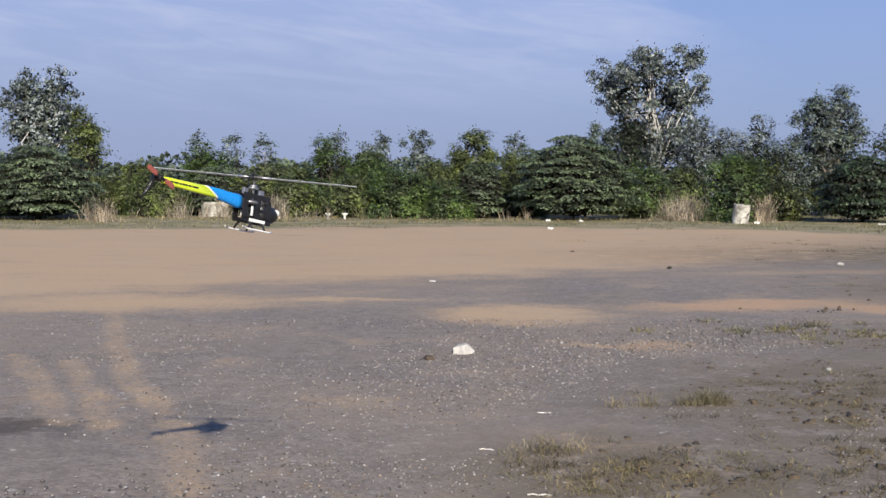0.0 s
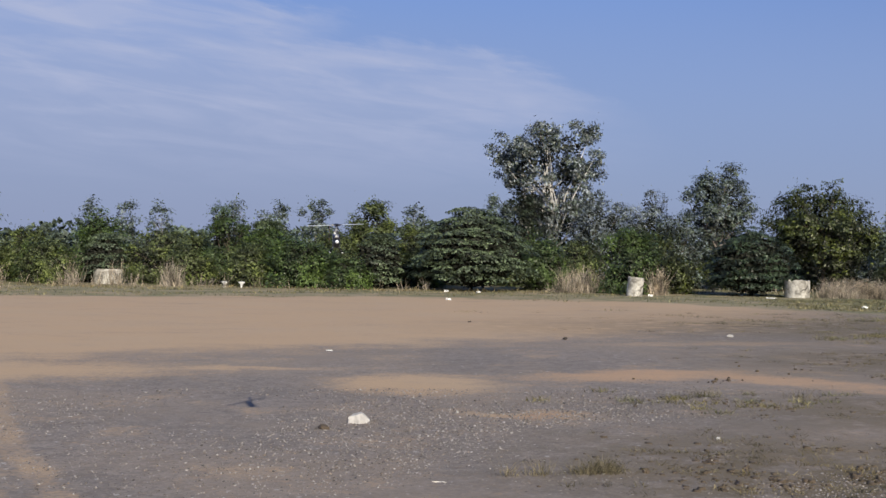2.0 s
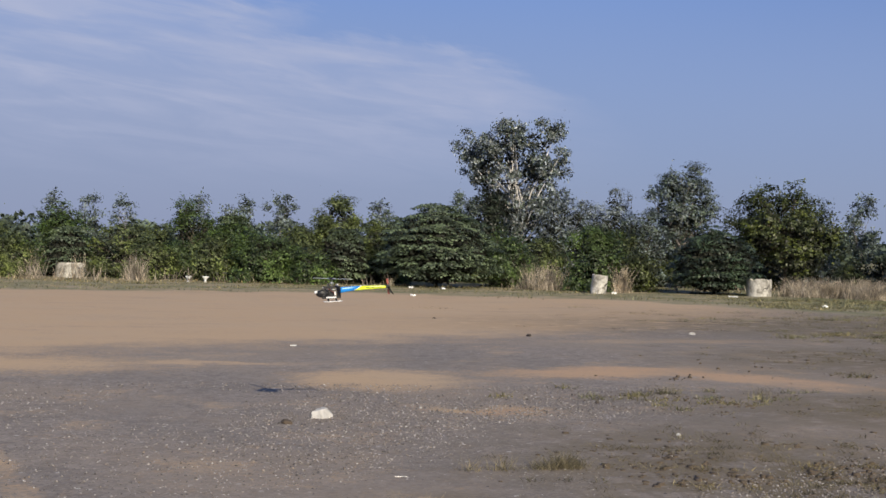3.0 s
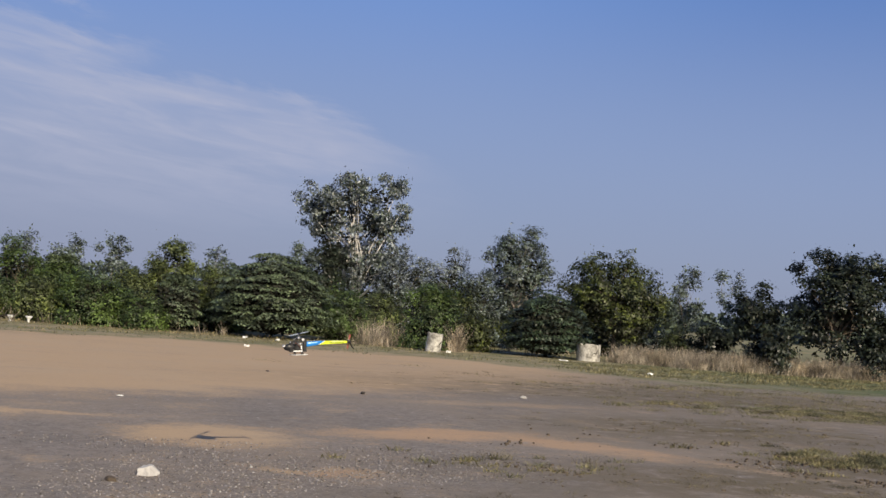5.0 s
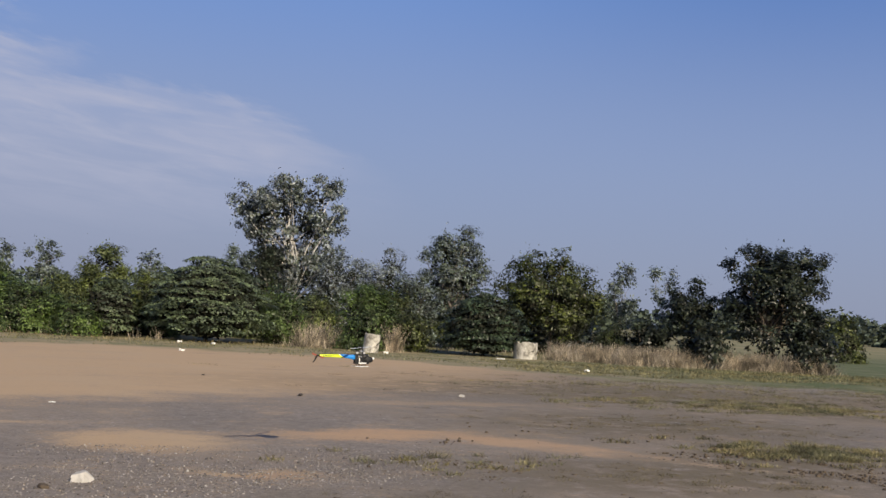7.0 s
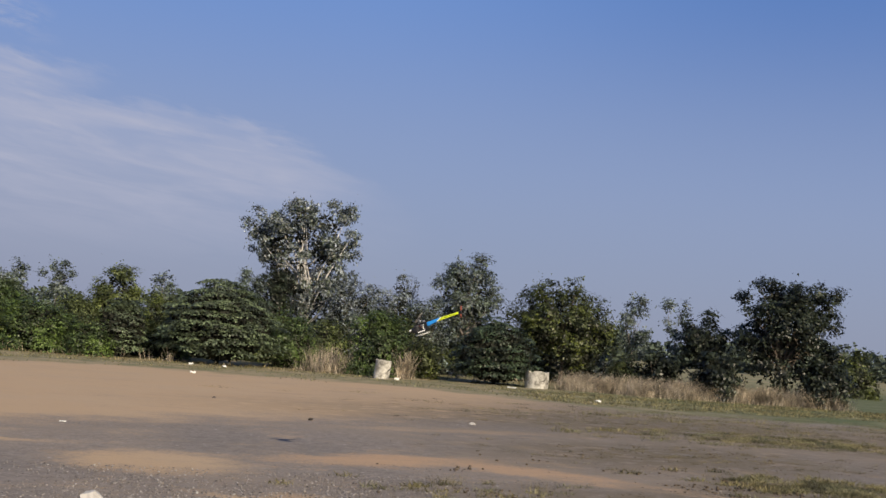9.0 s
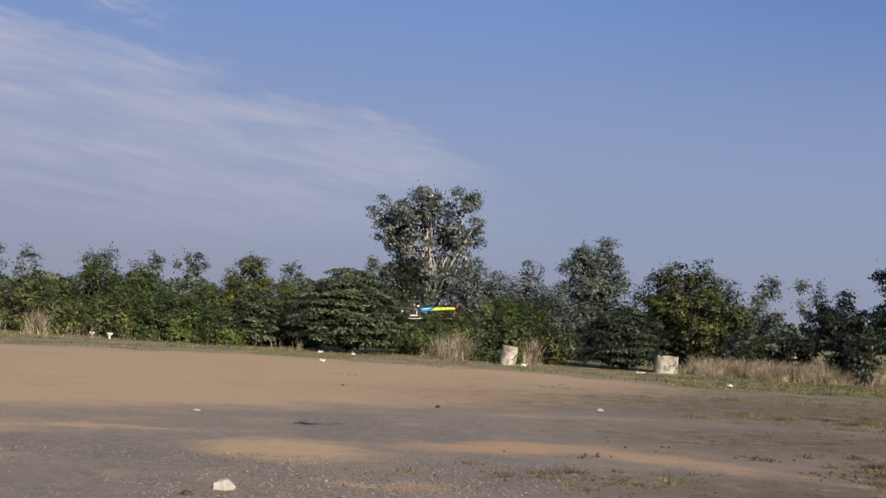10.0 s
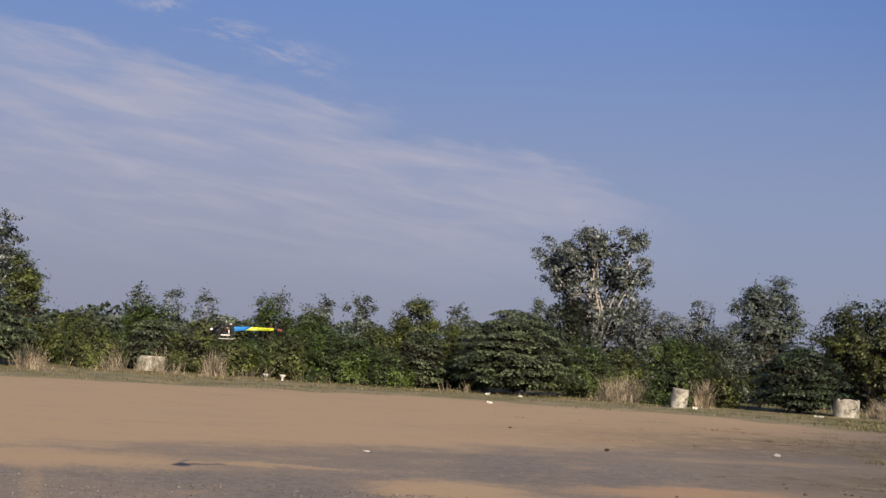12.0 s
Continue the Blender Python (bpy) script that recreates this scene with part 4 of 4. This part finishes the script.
green = ([(9.7 + rg.normal() * 0.9, 13.9 + rg.normal() * 0.6, 0.26, 0.14, 90) for k in range(110)] + [(14 + rg.normal() * 1.9, 22.1 + rg.normal() * 1.1, 0.45, 0.22, 90) for k in range(170)]
         + [(19 + rg.normal() * 5, 28.2 + rg.normal() * 1.6, 0.8, 0.3, 70) for k in range(190)] + [(4.2 + rg.normal() * 0.8, 12.3 + rg.normal() * 0.4, 0.18, 0.10, 50) for k in range(26)])
blades("yellow_green_weeds", 8, green, TURF, 0.085, "patches of yellow-green weeds on the yard", 0.009, 0.8)


# ---- model helicopter ----
BLACK = surface("carbon_black", (0.010, 0.010, 0.011), (0.016, 0.016, 0.018), 30.0, 0.36, bump=0.04)
SILVER = surface("bare_aluminium", (0.55, 0.55, 0.57), (0.32, 0.32, 0.34), 30.0, 0.5, metal=1.0, bump=0.05)
YELLOW = surface("yellow_boom_paint", (0.66, 0.80, 0.03), (0.58, 0.70, 0.03), 12.0, 0.3, bump=0.02, amount=0.4)
BLUE = surface("blue_boom_paint", (0.02, 0.25, 0.72), (0.02, 0.20, 0.62), 12.0, 0.3, bump=0.02, amount=0.4)
WHITE = surface("white_gloss", (0.85, 0.85, 0.84), (0.7, 0.7, 0.7), 12.0, 0.3, bump=0.02, amount=0.3)
RED = surface("red_tail_blade", (0.30, 0.085, 0.06), (0.24, 0.07, 0.05), 12.0, 0.28, bump=0.02)
BLADE = surface("pale_rotor_blade", (0.72, 0.74, 0.70), (0.55, 0.57, 0.54), 12.0, 0.35, bump=0.02)


def loft(bm, sections, sides=14):
    """Rounded sections (x, half width, z low, z high) joined into one skin."""
    rings = []
    for x, w, z0, z1, *slant in sections:
        ring = []
        for k in range(sides):
            a = 2 * math.pi * k / sides
            c, s = math.cos(a), math.sin(a)
            c = math.copysign(abs(c) ** 0.7, c)
            s = math.copysign(abs(s) ** 0.7, s)
            ring.append(bm.verts.new((x + (slant[0] * s if slant else 0.0), w * c, (z0 + z1) / 2 + (z1 - z0) / 2 * s)))
        if rings:
            for k in range(sides):
                bm.faces.new((rings[-1][k], rings[-1][(k + 1) % sides], ring[(k + 1) % sides], ring[k]))
        rings.append(ring)
    bm.faces.new(rings[0])
    bm.faces.new(rings[-1])
    bmesh.ops.recalc_face_normals(bm, faces=bm.faces[:])


def rotor_blade(bm, r0, r1, chord, thick, way):
    n = 6
    prev = None
    for k in range(n + 1):
        r = r0 + (r1 - r0) * k / n
        c = chord * (0.6 if k == 0 else 1.0 if k < n else 0.75)
        ring = [bm.verts.new((way * r, dy, dz)) for dy, dz in ((-c * 0.35, 0), (-c * 0.1, thick), (c * 0.65, 0.0), (-c * 0.1, -thick * 0.6))]
        if prev:
            for i in range(4):
                bm.faces.new((prev[i], prev[(i + 1) % 4], ring[(i + 1) % 4], ring[i]))
        else:
            bm.faces.new(ring)
        prev = ring
    bm.faces.new(prev)
    bmesh.ops.recalc_face_normals(bm, faces=bm.faces[:])


def build_helicopter():
    heli = empty("model_helicopter")
    tagged(heli, "flying model helicopter with yellow and blue tail boom", "helicopter")
    bm = bmesh.new()
    loft(bm, [(-0.485, 0.006, 0.009, 0.028), (-0.47, 0.009, 0.003, 0.034), (-0.36, 0.010, -0.001, 0.037), (-0.225, 0.0135, -0.008, 0.0395, -0.035)])
    boom = part("boom_rear", bm, YELLOW, heli, "bright yellow rear of the boom", True)
    bm = bmesh.new()
    loft(bm, [(-0.227, 0.0138, -0.0083, 0.0398, -0.035), (-0.175, 0.016, -0.013, 0.040), (-0.14, 0.018, -0.018, 0.037), (-0.09, 0.020, -0.030, 0.037), (-0.068, 0.019, -0.030, 0.034)])
    part("boom_front", bm, BLUE, heli, "bright blue front of the boom", True)
    bm = bmesh.new()
    loft(bm, [(-0.231, 0.0142, -0.0088, 0.0404, -0.035), (-0.221, 0.0146, -0.0092, 0.0408, -0.035)])
    part("boom_band", bm, WHITE, heli, "thin white band on the boom", True)
    for s in (-1, 1):
        bm = bmesh.new()
        for x0, x1 in ((-0.44, -0.425), (-0.42, -0.400), (-0.395, -0.385), (-0.38, -0.355), (-0.35, -0.335), (-0.33, -0.30)):
            y0, y1 = sorted((s * 0.0090, s * 0.0126))
            box(bm, x0, x1, y0, y1, 0.015, 0.022)
        part("boom_marking", bm, BLACK, heli, "row of dark marks along the boom")
    # side frames with openings
    for s in (-1, 1):
        bm = bmesh.new()
        y0, y1 = sorted((s * 0.026, s * 0.029))
        for x0, x1, z0, z1 in ((-0.075, 0.075, 0.030, 0.052), (-0.075, -0.045, -0.075, 0.030), (-0.005, 0.025, -0.075, 0.030), (0.060, 0.085, -0.060, 0.030), (-0.075, 0.090, -0.088, -0.066), (-0.045, 0.060, -0.030, -0.016)):
            box(bm, x0, x1, y0, y1, z0, z1, 0.0012)
        part("side_frame", bm, BLACK, heli, "black carbon side frame")
    bm = bmesh.new()
    loft(bm, [(0.03, 0.022, -0.060, 0.010), (0.07, 0.030, -0.075, 0.022), (0.11, 0.030, -0.072, 0.012), (0.135, 0.020, -0.055, -0.008), (0.142, 0.008, -0.040, -0.022)])
    part("canopy", bm, BLACK, heli, "short black nose canopy", True)
    bm = bmesh.new()
    bmesh.ops.create_uvsphere(bm, u_segments=14, v_segments=8, radius=0.017, matrix=Matrix.Translation((0.142, 0, -0.012)))
    part("nose_cap", bm, WHITE, heli, "white round nose cap", True)
    bm = bmesh.new()
    box(bm, -0.035, 0.060, -0.021, 0.021, -0.062, -0.018, 0.004)
    part("battery", bm, BLACK, heli, "dark battery pack")
    for s in (-1, 1):
        bm = bmesh.new()
        y0, y1 = sorted((s * 0.0295, s * 0.0315))
        box(bm, -0.035, 0.055, y0, y1, -0.083, -0.068, 0.0008)
        box(bm, -0.030, -0.018, y0, y1, -0.055, -0.010, 0.0008)
        part("side_stripe", bm, WHITE, heli, "white stripe on the frame")
    bm = bmesh.new()
    disc(bm, (-0.012, 0, 0.012), (0, 0, 1), 0.034, 0.012, 24)
    disc(bm, (0.040, 0, 0.030), (0, 0, 1), 0.019, 0.042, 18)
    part("motor_and_gear", bm, SILVER, heli, "bare metal motor and main gear", True)
    for k, (x, y) in enumerate(((0.030, 0.016), (0.030, -0.016), (-0.045, 0.0))):
        bm = bmesh.new()
        box(bm, x - 0.012, x + 0.012, y - 0.007, y + 0.007, 0.046, 0.076, 0.0015)
        part("servo", bm, SILVER if k else BLACK, heli)
    bm = bmesh.new()
    tube(bm, [(0, 0, 0.0), (0, 0, 0.135)], [0.005, 0.005], 10)
    part("mast", bm, SILVER, heli, "steel rotor mast", True)
    bm = bmesh.new()
    disc(bm, (0, 0, 0.082), (0, 0, 1), 0.022, 0.008, 20)
    disc(bm, (0, 0, 0.092), (0, 0, 1), 0.015, 0.010, 20)
    part("swashplate", bm, SILVER, heli, "", True)
    for s in (-1, 1):
        bm = bmesh.new()
        tube(bm, [(0.018 * s, 0.012, 0.094), (0.020 * s, 0.014, 0.128)], [0.0016, 0.0016], 6)
        part("pitch_link", bm, BLACK, heli)
    bm = bmesh.new()
    tube(bm, [(-0.05, 0.014, 0.050), (-0.20, 0.010, 0.047), (-0.47, 0.008, 0.036)], [0.0016] * 3, 6)
    part("tail_pushrod", bm, BLACK, heli, "thin black tail pushrod")
    bm = bmesh.new()
    box(bm, 0.030, 0.085, -0.016, 0.016, 0.024, 0.040, 0.003)
    part("speed_controller", bm, SILVER, heli, "finned metal speed controller")
    for k in range(3):
        bm = bmesh.new()
        tube(bm, [(0.035 - 0.01 * k, 0.024, 0.028), (0.010, 0.034 - 0.002 * k, 0.0), (-0.02, 0.030, -0.03 - 0.006 * k)], [0.0018] * 3, 6)
        part("wire", bm, RED if k == 0 else BLACK, heli, "thin loose wire", True)
    # skids
    for s in (-1, 1):
        bm = bmesh.new()
        tube(bm, [(-0.085, s * 0.052, -0.116), (-0.06, s * 0.055, -0.122), (0.055, s * 0.055, -0.122), (0.078, s * 0.053, -0.117)], [0.0042] * 4, 8)
        part("skid", bm, WHITE, heli, "white landing skid", True)
        for x in (-0.035, 0.035):
            bm = bmesh.new()
            tube(bm, [(x, s * 0.024, -0.082), (x, s * 0.042, -0.098), (x, s * 0.055, -0.120)], [0.006, 0.005, 0.005], 6)
            part("strut", bm, BLACK, heli, "", True)
    # tail
    bm = bmesh.new()
    box(bm, -0.515, -0.478, -0.012, 0.012, 0.006, 0.036, 0.004)
    tube(bm, [(-0.505, 0, 0.02), (-0.505, -0.032, 0.02)], [0.006, 0.005], 8)
    part("tail_gearbox", bm, BLACK, heli)
    bm = bmesh.new()
    tube(bm, [(-0.500, 0.010, 0.020), (-0.520, 0.010, -0.030), (-0.545, 0.010, -0.075)], [0.010, 0.008, 0.004], 6)
    part("tail_fin", bm, BLACK, heli, "black lower tail fin", True)
    # rotors
    bm = bmesh.new()
    disc(bm, (0, 0, 0), (0, 0, 1), 0.012, 0.022, 16)
    box(bm, -0.052, 0.052, -0.009, 0.009, -0.007, 0.007, 0.003)
    rotor = part("main_rotor", bm, BLACK, heli, "black rotor head", True)
    rotor.location = (0, 0, 0.106)
    for s in (-1, 1):
        bm = bmesh.new()
        loft(bm, [(s * 0.018, 0.009, -0.006, 0.006), (s * 0.034, 0.010, -0.0065, 0.0065), (s * 0.062, 0.012, -0.005, 0.005)], 10)
        part("blade_grip", bm, SILVER, rotor, "metal blade grip", True)
        bm = bmesh.new()
        rotor_blade(bm, 0.05, 0.385, 0.034, 0.0028, s)
        part("rotor_blade", bm, BLADE, rotor, "long pale main rotor blade")
    bm = bmesh.new()
    disc(bm, (0, 0, 0), (0, 0, 1), 0.008, 0.012, 12)
    box(bm, -0.02, 0.02, -0.005, 0.005, -0.004, 0.004, 0.001)
    tail = part("tail_rotor", bm, BLACK, heli, "", True)
    for s in (-1, 1):
        bm = bmesh.new()
        rotor_blade(bm, 0.018, 0.070, 0.018, 0.0015, s)
        part("tail_blade", bm, RED, tail, "red tail rotor blade")
    # the machine is slim and low
    for ob in heli.children:
        if ob not in (rotor, tail):
            ob.data.transform(Matrix.Diagonal((1, 0.82, 0.78, 1)))
    return heli, rotor, tail


heli, rotor, tail = build_helicopter()
# seconds, place of the body, nose-down angle, heading of the nose
FLIGHT = [
    (0.0, -0.72, 4.46, 1.50, 10, 58),
    (0.1, -0.74, 4.60, 1.32, 10, 57),
    (0.2, -0.74, 4.78, 1.10, 10, 55),
    (0.3, -0.73, 4.99, 1.01, 7, 58),
    (0.4, -0.71, 5.25, 0.99, 4, 63),
    (0.5, -0.69, 5.56, 0.97, 3, 62),
    (0.6, -0.67, 5.87, 0.94, 4, 58),
    (0.7, -0.65, 6.20, 0.97, 4, 57),
    (0.8, -0.62, 6.54, 1.01, 3, 54),
    (0.9, -0.61, 6.84, 1.00, 2, 55),
    (1.0, -0.60, 7.12, 0.99, 5, 89),
    (1.1, -0.58, 7.30, 1.08, 2, 146),
    (1.2, -0.46, 6.88, 1.21, 7, 192),
    (1.3, -0.44, 7.56, 1.20, 11, 241),
    (1.4, -0.37, 7.64, 1.33, 8, 300),
    (1.5, -0.30, 7.68, 1.43, 6, 380),
    (1.6, -0.23, 7.83, 1.48, 2, 405),
    (1.7, -0.20, 8.02, 1.45, 5, 451),
    (1.8, -0.18, 8.21, 1.52, 4, 513),
    (1.9, -0.18, 8.44, 1.59, 4, 579),
    (2.0, -0.03, 8.66, 1.65, 3, 633),
    (2.1, -0.00, 8.88, 1.63, 3, 702),
    (2.2, 0.02, 8.99, 1.59, 4, 737),
    (2.3, 0.05, 9.30, 1.55, 4, 808),
    (2.4, 0.08, 9.53, 1.50, 3, 845),
    (2.5, 0.12, 9.80, 1.49, 4, 870),
    (2.7, 0.14, 10.21, 1.17, 4, 921),
    (3.2, 0.35, 10.52, 1.18, 3, 884),
    (3.8, 0.59, 10.89, 1.19, 3, 841),
    (4.3, 0.80, 11.20, 1.22, 2, 805),
    (4.4, 0.83, 11.20, 1.22, 3, 810),
    (4.5, 0.97, 11.18, 1.31, 2, 825),
    (4.6, 0.99, 10.76, 1.38, 7, 878),
    (4.7, 1.11, 11.04, 1.39, 4, 906),
    (4.8, 1.29, 11.27, 1.35, 8, 910),
    (4.9, 1.41, 11.41, 1.35, 5, 910),
    (5.0, 1.50, 11.33, 1.21, 5, 904),
    (5.1, 1.71, 11.52, 1.10, 6, 903),
    (5.2, 1.78, 10.92, 1.11, 5, 901),
    (5.3, 1.83, 10.92, 1.33, 6, 900),
    (5.4, 1.76, 10.94, 1.33, 5, 901),
    (5.5, 1.72, 11.47, 1.35, 5, 927),
    (5.6, 1.56, 11.09, 1.33, 6, 952),
    (5.7, 1.60, 10.73, 1.36, 7, 955),
    (5.8, 1.59, 10.50, 1.40, 7, 959),
    (5.9, 1.67, 10.41, 1.27, 3, 972),
    (6.0, 1.84, 10.50, 1.38, -1, 980),
    (6.1, 1.96, 10.73, 1.14, -3, 987),
    (6.2, 2.17, 11.06, 1.33, -2, 1021),
    (6.3, 2.34, 11.39, 1.46, -2, 1045),
    (6.5, 2.32, 10.87, 1.50, 0, 1084),
    (6.8, 2.84, 12.17, 1.18, -1, 1083),
    (7.0, 3.01, 12.44, 1.11, -1, 1090),
    (7.2, 3.10, 12.61, 1.25, -2, 1102),
    (7.7, 3.32, 12.92, 1.43, 6, 1142),
    (8.3, 3.59, 13.28, 1.70, 15, 1189),
    (8.8, 3.83, 13.57, 1.92, 23, 1229),
    (9.0, 3.82, 13.55, 1.76, 22, 1230),
    (9.2, 3.87, 14.18, 1.71, 19, 1231),
    (9.4, 3.75, 14.76, 1.65, 18, 1232),
    (9.5, 3.55, 14.67, 1.72, 1, 1233),
    (9.6, 3.37, 14.56, 1.78, 0, 1234),
    (9.8, 2.83, 13.75, 2.02, 0, 1236),
    (10.0, 2.27, 13.66, 1.70, 4, 1259),
    (10.2, 1.99, 14.01, 1.59, 11, 1261),
    (10.4, 1.43, 13.04, 1.62, 8, 1263),
    (10.6, 0.97, 13.57, 1.63, 7, 1267),
    (10.8, 0.43, 13.61, 1.57, 6, 1270),
    (11.0, 0.08, 13.64, 1.51, -7, 1274),
    (11.2, -0.37, 13.04, 1.38, -3, 1275),
    (11.4, -0.79, 12.40, 1.24, -7, 1277),
    (11.6, -1.15, 12.78, 1.10, -7, 1280),
    (11.8, -1.49, 13.47, 1.33, -5, 1284),
    (12.0, -1.54, 11.75, 1.70, 1, 1282),
]


def motions():
    walk(heli, [(t, pose(x, y, z, 0, down, yaw)) for t, x, y, z, down, yaw in FLIGHT])
    # blade bearings at a few moments; in between the rotor runs on by less than a quarter turn a step
    bearings = [(0.0, 0), (0.5, 52), (1.0, 10), (1.5, 0), (2.0, 60), (2.5, 10), (4.5, 70), (5.0, 70), (5.5, 0), (6.0, 5), (6.5, 30), (7.0, 60), (9.0, 80), (9.5, 80), (10.0, 70), (10.5, 10), (11.0, 85), (11.5, 70), (12.0, 85)]
    heading = [(t, yaw) for t, *_, yaw in FLIGHT]
    spin, at = [], None
    for t, b in bearings:
        a = b - float(np.interp(t, [h[0] for h in heading], [h[1] for h in heading]))
        if at is None:
            spin.append((t, a))
        else:
            steps = round((t - at[0]) * 10)
            total = (a - at[1]) % 180
            while total < steps * 50:
                total += 180
            for k in range(1, steps + 1):
                spin.append((round(at[0] + 0.1 * k, 1), at[1] + total * k / steps))
            a = at[1] + total
        at = (t, a)
    walk(rotor, [(t, pose(0, 0, 0.106, 0, 0, a)) for t, a in spin])
    walk(tail, [(t, pose(-0.505, -0.029, 0.016, 90, 0, 0) @ pose(0, 0, 0, 0, 0, a * 1.06 + 40)) for t, a in spin])


motions()
